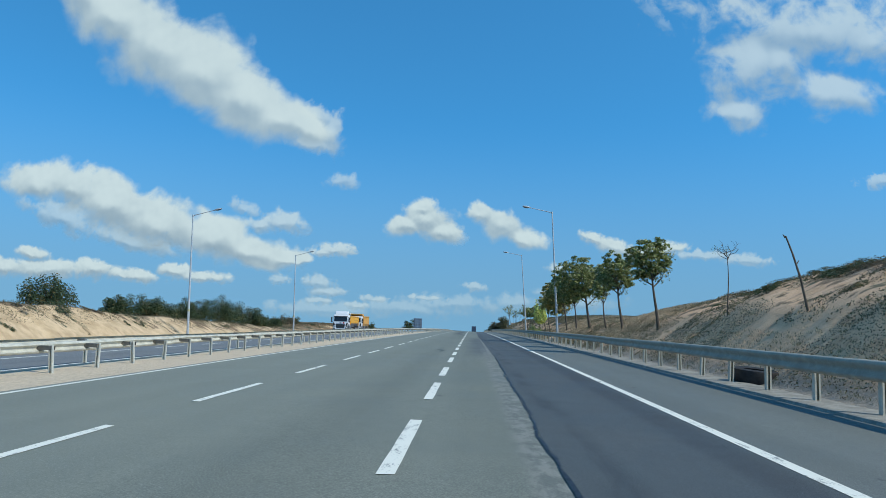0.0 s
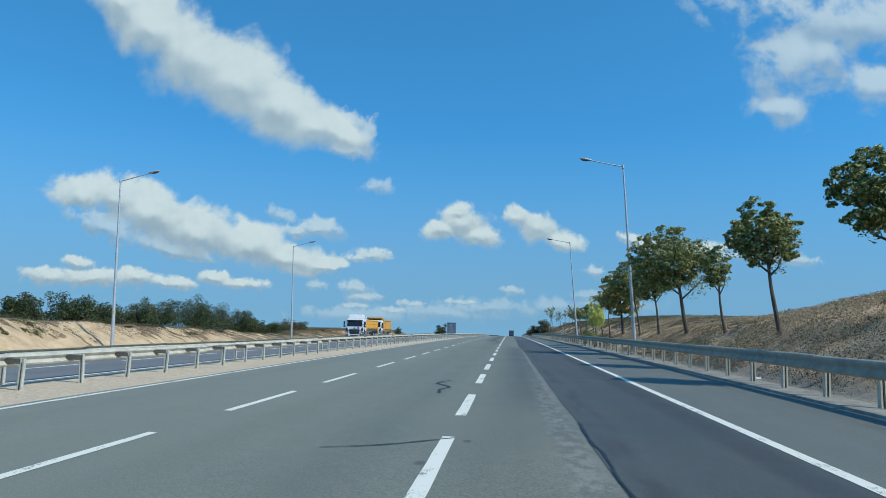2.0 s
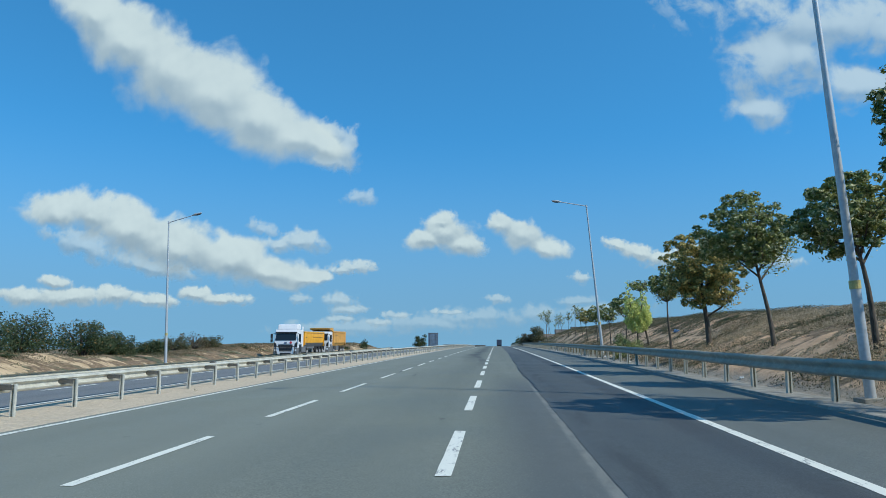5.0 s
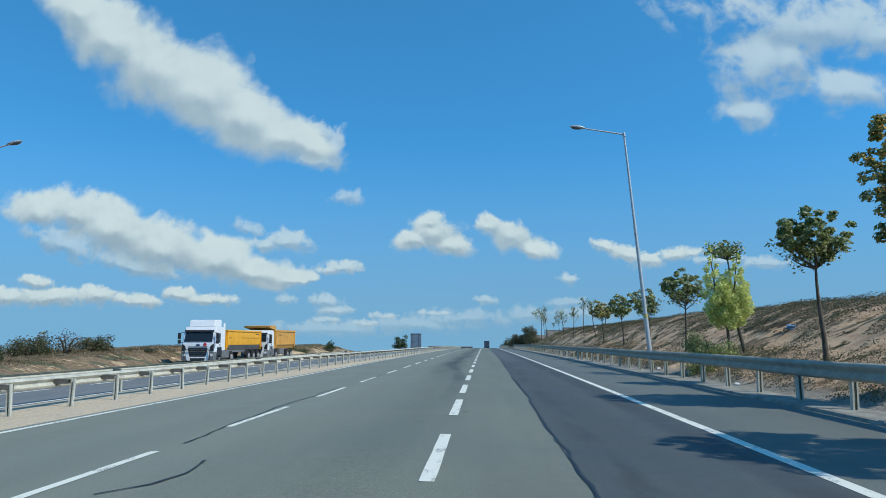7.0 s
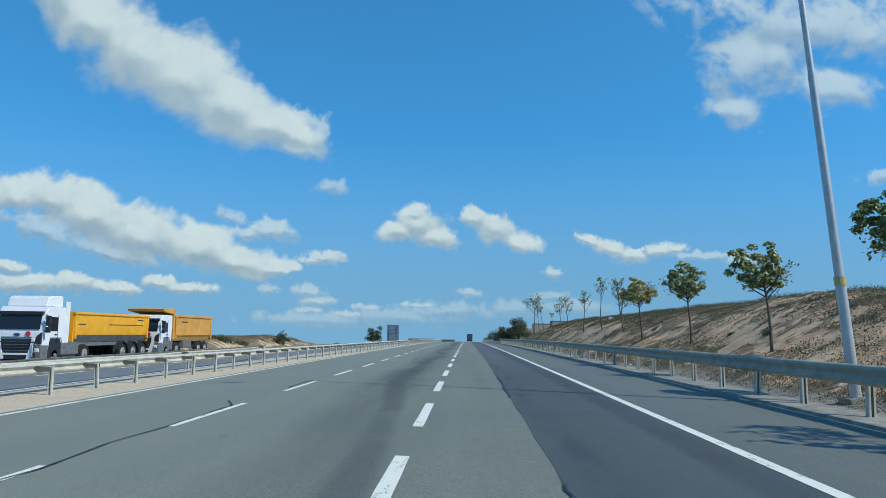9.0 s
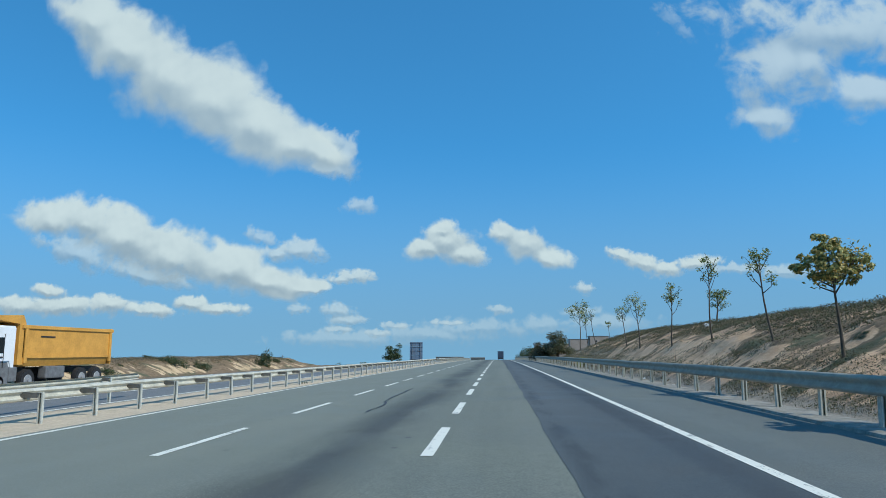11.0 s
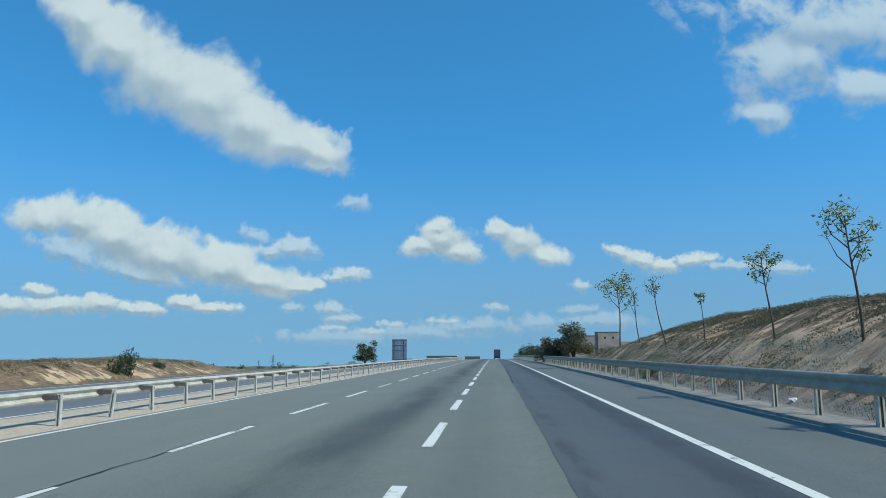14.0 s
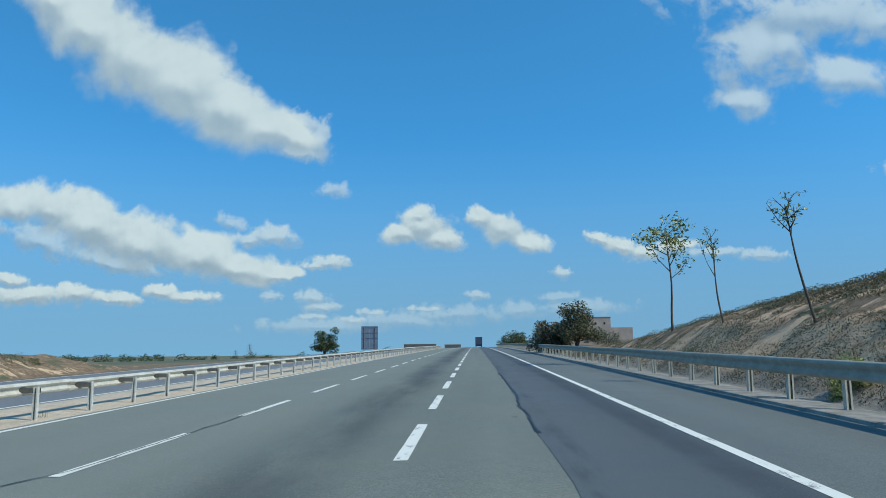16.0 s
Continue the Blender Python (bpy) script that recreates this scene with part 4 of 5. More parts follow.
cloud('low white cloud bank above the horizon', [(-1901, 173, 132, 37, 3), (-1711, 175, 164, 37, 3), (-1532, 177, 98, 37, 6), (-1375, 157, 105, 24, 4), (-1783, 236, 66, 24, 8)], wisp=0.4, base=0.7)
cloud('low grey-white cloud above the horizon', [(-1199, 183, 70, 24, 4), (-1088, 162, 119, 22, 3)], wisp=0.45, base=0.72)
cloud('small rounded white cumulus cloud', [(-194, 418, 91, 65, 8), (-134, 373, 78, 43, 18), (-276, 387, 69, 37, -6), (-201, 462, 44, 28, 0)], wisp=0.35, base=0.75)
cloud('slanting white cumulus cloud', [(23, 451, 56, 41, 15), (103, 408, 99, 63, 28), (189, 352, 82, 37, 16)], wisp=0.3)
cloud('elongated white cloud over the hillside', [(466, 363, 52, 21, 20), (552, 327, 90, 34, 18), (637, 304, 64, 26, 0), (737, 329, 81, 28, -6), (802, 330, 38, 19, 0)], wisp=0.45)
cloud('tiny white cloud puff over the hillside', [(328, 237, 43, 21, 8)], wisp=0.7, dense=0.75)
cloud('small pale layered cloud over the horizon', [(-617, 151, 69, 26, 5), (-581, 119, 78, 22, 0), (-612, 82, 56, 17, 0)], wisp=0.8, dense=0.6)
cloud('faint small cloud over the horizon', [(-774, 160, 43, 17, 0), (-460, 69, 47, 15, 0), (-392, 95, 51, 13, 0), (-180, 107, 73, 11, 2), (8, 154, 43, 17, 5)], wisp=0.6, dense=0.55)
cloud('hazy cloud band low over the horizon', [(-570, 46, 257, 30, 0), (-269, 63, 278, 32, 0), (-76, 87, 235, 32, 0), (168, 105, 107, 30, 0), (317, 147, 85, 19, 0), (391, 103, 170, 34, 0)], wisp=0.8, dense=0.38)
cloud('torn white cloud with blue gaps', [(1364, 1262, 451, 150, 4), (1085, 1097, 160, 185, 25), (1050, 905, 110, 80, 10), (1420, 985, 190, 85, 12), (1624, 1213, 150, 150, 0), (1235, 1120, 130, 120, 0)], wisp=1.0, dense=0.74, grain=2.2)
cloud('tiny pale cloud puff', [(-547, 567, 64, 30, 0)], wisp=0.7, dense=0.55)
cloud('faint cloud wisp high in the sky', [(693, 1321, 77, 30, 50), (747, 1261, 52, 21, 50)], wisp=0.9, dense=0.24)
cloud('pale cloud puff at the edge of the sky', [(1616, 629, 107, 30, -8), (912, 310, 107, 17, 0), (1080, 294, 86, 21, 0)], wisp=0.6, dense=0.6)


# ---- tar seams and cracks ----
def seam(points, width, seed, label="dark tar sealing line over a crack"):
    """A wavering line of tar through the given places on the road."""
    rng = random.Random(seed)
    way = []
    for (x0, y0), (x1, y1) in zip(points, points[1:]):
        count = max(2, int(math.hypot(x1 - x0, y1 - y0) / 0.22))
        way += [(x0 + (x1 - x0) * k / count, y0 + (y1 - y0) * k / count) for k in range(count)]
    way.append(points[-1])
    pts, faces = [], []
    drift = 0.0
    for k, (x, y) in enumerate(way):
        a, b = way[max(k - 1, 0)], way[min(k + 1, len(way) - 1)]
        d = Vector((b[0] - a[0], b[1] - a[1])).normalized()
        drift = 0.8 * drift + rng.gauss(0, 0.016)
        w = width * rng.uniform(0.55, 1.35) / 2
        for s in (-w, w):
            px, py = x - d.y * (s + drift), y + d.x * (s + drift)
            pts.append((px, py, float(deck(px, py)) + 0.009))
        if k:
            faces.append((2 * k - 2, 2 * k - 1, 2 * k + 1, 2 * k))
    return part("tar_seam", (pts, faces), M_TAR, road, label)


seam([(0.9, 26.0), (0.88, 22.9), (0.84, 13.7), (0.79, 8.95), (0.76, 6.96), (0.78, 5.7), (0.8, 5.1), (0.84, -6.0)], 0.036, 1)
seam([(-1.8, 23.5), (-1.25, 23.75), (-0.58, 24.4)], 0.035, 2)
seam([(-1.28, 32.6), (-1.45, 32.2), (-1.5, 31.6), (-1.14, 30.8), (-1.26, 30.2), (-1.21, 29.5)], 0.05, 3)
seam([(-3.27, 64.8), (-2.97, 65.2), (-2.88, 65.7), (-3.0, 66.4)], 0.035, 4)
seam([(-3.77, 67.6), (-3.9, 69.3), (-3.95, 72.3), (-3.98, 77.6)], 0.03, 5)
seam([(0.8, 82.7), (0.82, 73.6), (0.75, 69.3), (0.73, 66.9), (0.72, 65.5), (0.78, 64.0), (0.82, 58.0)], 0.036, 6)
seam([(-3.8, 81.0), (-3.82, 83.2), (-3.9, 84.5), (-3.88, 86.4), (-3.92, 88.5), (-4.33, 89.4)], 0.03, 7)
seam([(-3.93, 92.3), (-4.0, 93.5), (-3.98, 95.2)], 0.035, 8)
seam([(-2.46, 108.6), (-2.41, 110.0), (-2.42, 110.8), (-2.58, 111.7), (-2.6, 113.4), (-2.62, 117.9)], 0.045, 9)
seam([(-4.67, 61.1), (-3.71, 61.4), (-2.63, 61.5)], 0.03, 10)
seam([(1.02, 165.0), (1.0, 158.0), (0.98, 154.6), (0.95, 150.6), (0.96, 148.4)], 0.05, 11)
seam([(-4.14, 123.1), (-3.8, 124.3), (-3.86, 133.2)], 0.025, 12)
seam([(-4.06, 145.2), (-3.8, 145.9), (-3.82, 152.0)], 0.025, 13)
seam([(0.85, 97.0), (0.88, 94.0), (0.86, 90.5)], 0.05, 14)


# ---- plants ----
M_DRY_MAT = leaf_mat("pale_dry_grass", (0.34, 0.255, 0.16), (0.64, 0.51, 0.34), (0.17, 0.16, 0.085), 0.15)
M_STRAW = leaf_mat("brown_grass", (0.20, 0.145, 0.09), (0.40, 0.295, 0.185), (0.14, 0.13, 0.07), 0.15)


def blades(places, height, width, seed):
    """Thin upright blades in tufts at the given places."""
    rng = np.random.RandomState(seed)
    tufts = np.repeat(np.array(places), rng.randint(9, 15, len(places)), axis=0)
    count = len(tufts)
    size = tufts[:, 3:4]
    a = rng.uniform(0, 2 * math.pi, (count, 1))
    out = np.concatenate([np.cos(a), np.sin(a), 0 * a], 1)
    side = np.concatenate([-np.sin(a), np.cos(a), 0 * a], 1) * width * size
    h = height * size * rng.uniform(0.5, 1.3, (count, 1))
    up = np.array([[0, 0, 1.0]])
    p = tufts[:, :3] - 0.03 * up + out * rng.uniform(0, 0.16, (count, 1)) * size
    tip = p + out * h * rng.uniform(0.15, 0.6, (count, 1)) + h * np.array([[-0.15, 0, 1.0]])
    mid = p + 0.55 * (tip - p) + 0.1 * h * up
    pts = np.stack([p - side, p + side, mid + side * 0.7, mid - side * 0.7, tip], 1).reshape(-1, 3)
    b = np.arange(count) * 5
    quads = np.stack([b, b + 1, b + 2, b + 3], 1).tolist()
    return pts.tolist(), quads + np.stack([b + 3, b + 2, b + 4], 1).tolist()


def low_scrub(count, x0, x1, y0, y1, height, size, seed, patch):
    """A mat of small stiff leaves hugging the land in drifts."""
    rng = np.random.RandomState(seed)
    x, y = rng.uniform(x0, x1, count), rng.uniform(y0, y1, count)
    skew = y + 0.35 * x
    drift = rough_noise(x, skew, 0.22, 0.55, seed + 1) + 0.5 * rough_noise(x, skew, 0.7, 1.5, seed + 2) + 0.3 * rough_noise(x, y, 2.2, 2.2, seed + 3)
    drift = drift + 0.10 * np.clip((x - 10.5) / 2.0, -0.5, 1) if x0 > 0 else drift
    keep = drift > patch
    x, y, drift = x[keep], y[keep], drift[keep]
    full = np.clip((drift - patch) / 0.25, 0.15, 1)
    n = len(x)
    c = np.stack([x, y, land(x, y) + height * full * rng.uniform(0, 1, n) ** 1.3], 1)
    u = rng.normal(0, 1, (n, 3))
    u /= np.linalg.norm(u, axis=1, keepdims=True)
    v = np.cross(u, rng.normal(0, 1, (n, 3)))
    v /= np.linalg.norm(v, axis=1, keepdims=True)
    s = size * rng.uniform(0.5, 1.5, (n, 1))
    pts = np.stack([c - u * s, c + v * s * 0.4, c + u * s, c - v * s * 0.4], 1).reshape(-1, 3)
    return pts.tolist(), (np.arange(n)[:, None] * 4 + np.arange(4)[None]).tolist()


def scatter(count, x0, x1, y0, y1, seed, small=0.6, large=1.5, patch=0.0):
    """Places on the land, thinned to patches."""
    rng = np.random.RandomState(seed)
    x, y = rng.uniform(x0, x1, count), rng.uniform(y0, y1, count)
    keep = rough_noise(x, y, 0.35, 0.35, seed + 1) + 0.4 * rough_noise(x, y, 1.4, 1.4, seed + 2) > patch
    x, y = x[keep], y[keep]
    z = land(x, y)
    size = rng.uniform(small, large, len(x))
    return list(zip(x.tolist(), y.tolist(), z.tolist(), size.tolist()))


def stuff(name, label, data, material):
    return tagged(part(name, data, material), label, name.replace("_", " "), kind="stuff")


stuff("dry_grass", "dry straw-coloured grass tufts scattered over the bank", blades(scatter(12000, 7.3, 18, 0, 190, 31, patch=0.05), 0.07, 0.004, 1), M_GRASS)
stuff("weeds", "grey-green weeds along the foot of the bank", blades(scatter(16000, 6.8, 8.4, 4, 200, 41, 0.6, 1.5, -0.12), 0.055, 0.0035, 2), M_WEED)
stuff("hilltop_grass", "brown dry grass along the top of the bank", blades(scatter(9000, 12.0, 20, 0, 195, 51, 0.7, 1.5, -0.08), 0.085, 0.005, 3), M_GRASS)
stuff("far_bank_grass", "brown dry grass and scrub on the far bank", blades(scatter(15000, -38, -24.8, 20, 178, 61, 0.7, 1.4, -0.2), 0.09, 0.006, 4), M_GRASS)
M_SCRUB = leaf_mat("olive_brown_scrub", (0.075, 0.06, 0.032), (0.20, 0.165, 0.09), (0.09, 0.105, 0.045), 0.35)
stuff("scrub", "low olive-brown scrub in drifts over the sandy slope", low_scrub(260000, 8.6, 17.0, 8, 186, 0.20, 0.033, 81, 0.10), M_SCRUB)
stuff("upper_scrub", "thick olive-brown scrub mat along the upper bank", low_scrub(330000, 10.2, 17.0, 62, 186, 0.24, 0.030, 181, 0.0), M_SCRUB)
stuff("brown_scrub", "dry brown grass and scrub covering the low bank", low_scrub(240000, 7.6, 16.0, 34, 76, 0.20, 0.028, 191, -0.12), M_DRY_MAT)
stuff("toe_scrub", "dark scrub along the foot of the bank", low_scrub(200000, 6.8, 9.3, 6, 190, 0.26, 0.024, 85, -0.10), M_SCRUB)
stuff("far_scrub", "brown scrub drifts on the far bank", low_scrub(150000, -32, -24.3, 22, 178, 0.24, 0.034, 91, -0.02), M_SCRUB)
stuff("mound_grass", "thick brown dry grass covering the top of the far mound", blades(scatter(11000, -33, -25.3, 96, 174, 71, 0.8, 1.4, -0.5), 0.13, 0.008, 6), M_STRAW)
stuff("median_weeds", "few green weeds on the sandy median", blades([(x, y, float(land(x, y)), s) for x, y, s in ((-8.1, 124.0, 1.3), (-8.0, 124.3, 1.0), (-7.9, 137.5, 1.2), (-8.3, 137.2, 0.8), (-8.2, 60.0, 0.7), (-8.0, 152.0, 0.9), (-8.4, 100.5, 0.8))], 0.13, 0.006, 5), M_WEED)


def shrub_mesh(seed, count, size, material, low=0.38):
    rng = random.Random(seed)
    clumps = [(Vector((rng.gauss(0, 0.42), rng.gauss(0, 0.42), rng.uniform(-0.12, low))), rng.uniform(0.25, 0.42)) for _ in range(15)]
    return leaf_cloud(clumps, count, size, rng, 0.8)


def shrub(label, seed, count, size, material, m, group):
    root = thing("shrub", label, "shrub", m, group)
    part("foliage", shrub_mesh(seed, count, size, material), material, root)
    pts, faces = [], []
    rng = random.Random(seed + 5)
    for _ in range(7):
        tip = Vector((rng.gauss(0, 0.4), rng.gauss(0, 0.4), rng.uniform(0.3, 0.75)))
        tube(pts, faces, [Vector((0, 0, -0.1)), tip * 0.55, tip], [0.022, 0.014, 0.006], 4)
    part("stem", (pts, faces), M_BARK, root)
    return root


def shrub_row(label, kinds, spots, group):
    made = []
    for k, (x, y, sx, sz) in enumerate(spots):
        fall = Vector((float(land(x - 0.5, y) - land(x + 0.5, y)), float(land(x, y - 0.5) - land(x, y + 0.5)), 1.0)).normalized()
        m = Matrix.Translation((x, y, float(land(x, y)) - 0.06)) @ fall.to_track_quat("Z", "Y").to_matrix().to_4x4() @ Matrix.Rotation(k * 1.9, 4, "Z") @ Matrix.Diagonal((sx, sx, sz, 1))
        if len(made) < len(kinds):
            seed, count, size, material = kinds[len(made)]
            ob = shrub(label, seed, count, size, material, m, group)
            made.append(ob)
        else:
            copy_thing(made[k % len(made)], m)


rng = random.Random(77)
spots = []
for k in range(46):
    y = 8 + 4.0 * k + rng.uniform(-1.8, 1.8)
    spots.append((12.6 + rng.uniform(-0.7, 1.6), y, rng.uniform(0.5, 1.1), rng.uniform(0.3, 0.6)))
for k in range(120):
    spots.append((rng.uniform(9.6, 12.0), rng.uniform(12, 172), rng.uniform(0.25, 0.75), rng.uniform(0.18, 0.42)))
for x, y, sx, sz in ((10.0, 19.5, 1.0, 0.4), (12.8, 22.0, 1.6, 0.5), (13.2, 26.0, 1.5, 0.45), (13.0, 30.0, 1.4, 0.4), (13.6, 35.0, 1.3, 0.4), (13.2, 17.0, 1.8, 0.6), (9.4, 40.5, 0.6, 0.4), (12.3, 20.0, 1.5, 0.9), (12.4, 23.2, 1.7, 0.9), (12.5, 26.5, 1.4, 0.8), (12.2, 17.2, 1.6, 1.0), (10.4, 24.6, 0.7, 0.9)):
    spots.append((x, y, sx, sz))
shrub_row("low olive-green scrub bush on the sandy bank", [(1, 4500, 0.042, M_LEAF_SHRUB), (2, 4200, 0.038, M_WEED), (3, 4200, 0.038, M_LEAF_DRY)], spots, "scrub on the bank")
spots = []
for k in range(50):
    spots.append((rng.uniform(6.95, 8.1), 6 + 3.7 * k + rng.uniform(-1.5, 1.5), rng.uniform(0.28, 0.62), rng.uniform(0.35, 0.85)))
shrub_row("dusty green weed clump behind the guardrail", [(11, 1000, 0.03, M_WEED), (12, 1000, 0.03, M_LEAF_DRY)], spots, "weed clumps behind the guardrail")
shrub_row("leafy green bush growing against the guardrail", [(21, 3600, 0.042, M_LEAF_FRESH)], [(7.6, 83.3, 0.95, 1.5), (7.75, 84.6, 0.75, 1.3), (7.3, 152.5, 0.6, 0.7)], "green bushes by the guardrail")
shrub_row("spiky pale green grass clump on the bank", [(31, 1100, 0.035, M_WEED)], [(7.6, 124.6, 0.6, 0.95), (8.6, 120.0, 0.5, 0.6)], "grass clumps")
spots = []
for k in range(40):
    spots.append((-26.0 + rng.uniform(-0.7, 0.8), 22 + 3.9 * k + rng.uniform(-1.5, 1.5), rng.uniform(0.5, 1.1), rng.uniform(0.3, 0.65)))
for k in range(46):
    spots.append((rng.uniform(-25.2, -23.6), rng.uniform(24, 178), rng.uniform(0.3, 0.6), rng.uniform(0.25, 0.5)))
shrub_row("brown dry scrub clump on the sandy far bank", [(41, 3000, 0.045, M_LEAF_DRY), (42, 3000, 0.045, M_LEAF_DRY), (43, 3000, 0.045, M_LEAF_SHRUB)], spots, "scrub on the far bank")
shrub_row("dark green bush at the end of the far bank", [(51, 1600, 0.06, M_LEAF_SHRUB)], [(-24.3, 146.5, 0.9, 1.2), (-23.9, 150.0, 0.7, 0.9), (-24.0, 165.0, 1.0, 2.0), (-24.2, 132.5, 0.7, 0.8), (-24.6, 171.5, 0.6, 0.7), (-24.0, 136.0, 0.6, 0.6)], "bushes on the far bank")


def thicket_tree(label, x, y, height, spread, leaves, seed, material=None, group="thicket on the far bank", size=0.075):
    """A low, full tree leafed to the ground."""
    rng = random.Random(seed)
    root = thing("tree", label, "tree", pose(x, y, float(land(x, y))), group)
    pts, faces, tips = [], [], []
    for k in range(9):
        a, reach = k * 2.4, spread * rng.uniform(0.25, 0.8)
        tip = Vector((math.cos(a) * reach, math.sin(a) * reach, height * rng.uniform(0.55, 0.95)))
        tube(pts, faces, [Vector((0.05 * math.cos(a), 0.05 * math.sin(a), -0.2)), tip * 0.5 + Vector((0, 0, 0.1)), tip], [0.07, 0.045, 0.012], 5)
        for lift in (0.35, 0.65, 0.95):
            tips.append((Vector((tip.x * (0.75 + 0.4 * lift), tip.y * (0.75 + 0.4 * lift), tip.z * lift)), spread * rng.uniform(0.24, 0.42)))
        tips.append((Vector((math.cos(a) * spread * 0.85, math.sin(a) * spread * 0.85, height * rng.uniform(0.15, 0.4))), spread * rng.uniform(0.3, 0.4)))
    part("trunk", (pts, faces), M_BARK, root, "several thin dark stems")
    part("crown", leaf_cloud(tips, leaves, size, rng), material or M_LEAF_SHRUB, root, "full leafy crown")
    return root


THICKET = "full dark green tree in the thicket above the sandy bank"
for k, (x, y, h, s) in enumerate(((-28.5, 45.5, 2.4, 1.7), (-29.0, 55.5, 1.5, 1.2), (-28.5, 59.5, 2.1, 1.5), (-29.5, 64.5, 1.5, 1.5), (-28.8, 68.5, 1.8, 1.5), (-29.2, 72.5, 2.4, 1.6),
                                  (-28.2, 77.0, 3.3, 2.0), (-29.0, 82.0, 2.7, 2.0), (-28.0, 87.0, 2.4, 1.8), (-28.5, 91.5, 1.7, 1.6), (-27.6, 95.5, 1.2, 1.2))):
    thicket_tree(THICKET, x, y, h, s, 6500, 200 + k)
for k, (x, y, h, s) in enumerate(((-28.6, 101.5, 1.5, 1.4), (-28.2, 108.0, 1.1, 1.2))):
    thicket_tree("grey-green twiggy shrub tree above the bank", x, y, h, s, 3200, 250 + k, M_WEED)
thicket_tree("grey-green bare-twigged shrub tree beside the thicket", -28.0, 104.5, 1.5, 1.5, 800, 230, M_LEAF_DRY)
thicket_tree("rounded green tree beside the road sign", -22.0, 241.0, 3.8, 1.8, 4200, 231, M_LEAF_SHRUB, "trees ahead beside the road", 0.13)
thicket_tree("large rounded green tree beside the guardrail", 9.4, 203.0, 4.3, 2.3, 7000, 232, M_WEED, "trees ahead beside the road", 0.11)
thicket_tree("grey-brown twiggy bush beside a green tree", 7.0, 205.0, 3.1, 1.9, 5000, 233, M_LEAF_DRY, "trees ahead beside the road", 0.11)
thicket_tree("dark green bush at the foot of the building", 8.4, 216.0, 2.3, 2.0, 5000, 234, None, "trees ahead beside the road")
thicket_tree("small dark bush behind the hill's end", 16.5, 226.0, 1.8, 1.5, 1300, 235, None, "trees ahead beside the road")
for k, (x, y) in enumerate(((11.0, 330.0), (12.5, 345.0), (14.0, 360.0), (10.5, 380.0))):
    thicket_tree("dark green tree in the distance beside the road", x, y, 4.2, 2.6, 1100, 240 + k, None, "distant roadside trees", 0.22)

rng = random.Random(5)
clumps = []
for k in range(170):
    x, y = -70 - 6.0 * k * rng.uniform(0.6, 1.1), rng.uniform(560, 900)
    clumps.append((Vector((x * 0.62, y, float(land(x, y)) + rng.uniform(1.0, 3.5))), rng.uniform(3.0, 5.0)))
for k in range(30):
    x, y = rng.uniform(60, 260), rng.uniform(600, 800)
    clumps.append((Vector((x, y, float(land(x, y)) + rng.uniform(2.0, 4.5))), rng.uniform(3.5, 5.5)))
stuff("far_woods", "dark green line of distant woods", leaf_cloud(clumps, 15000, 0.7, rng, 0.7), M_LEAF_SHRUB)

# ---- small things on the bank ----
dead = thing("dead_trunk", "bare dead tree trunk leaning on the sandy bank", "dead tree", pose(9.05, 19.1, float(land(9.05, 19.1))))
pts, faces = [], []
tube(pts, faces, [Vector((0.02, -0.05, -0.2)), Vector((-0.06, 0.25, 0.9)), Vector((-0.12, 0.55, 1.6)), Vector((-0.17, 0.85, 2.15))], [0.036, 0.031, 0.027, 0.022], 7)
tube(pts, faces, [Vector((-0.17, 0.85, 2.1)), Vector((-0.24, 0.88, 2.2))], [0.03, 0.012], 5)
tube(pts, faces, [Vector((-0.09, 0.42, 1.3)), Vector((0.0, 0.45, 1.42))], [0.02, 0.01], 5)
part("stem", (pts, faces), M_BARK, dead)


def tyre_at(name, label, x, y, z, turn, radius=0.42, width=0.28):
    bm = bmesh.new()
    profile = [(radius * 0.58, -width * 0.40), (radius * 0.80, -width * 0.5), (radius * 0.97, -width * 0.42), (radius, -width * 0.2), (radius, width * 0.2), (radius * 0.97, width * 0.42),
               (radius * 0.80, width * 0.5), (radius * 0.58, width * 0.40), (radius * 0.66, width * 0.30), (radius * 0.85, 0), (radius * 0.66, -width * 0.30)]
    rings = []
    for k in range(24):
        a = 2 * math.pi * k / 24
        rings.append([bm.verts.new((r * math.cos(a), r * math.sin(a), h)) for r, h in profile])
    for k in range(24):
        for j in range(len(profile)):
            i = (j + 1) % len(profile)
            bm.faces.new((rings[k][j], rings[(k + 1) % 24][j], rings[(k + 1) % 24][i], rings[k][i]))
    bmesh.ops.recalc_face_normals(bm, faces=bm.faces[:])
    ob = smooth(part(name, bm, M_RUBBER))
    ob.matrix_basis = pose(x, y, z, *turn)
    return tagged(ob, label, "tyre")


tyre_at("old_tyre", "worn black tyre lying flat under the guardrail", 6.75, 16.9, float(land(6.75, 16.9)) + 0.17, (4, 3, 0), 0.52, 0.34)


def litter(label, x, y, size, material, seed):
    """A crumpled scrap of plastic."""
    rng = random.Random(seed)
    bm = bmesh.new()
    bmesh.ops.create_icosphere(bm, subdivisions=2, radius=size)
    for v in bm.verts:
        v.co *= rng.uniform(0.55, 1.25)
        v.co.z *= 0.55
    ob = part("litter", bm, material)
    ob.matrix_basis = pose(x, y, float(land(x, y)) + size * 0.3, 0, 0, seed * 40)
    return tagged(ob, label, "litter", "litter on the verge")


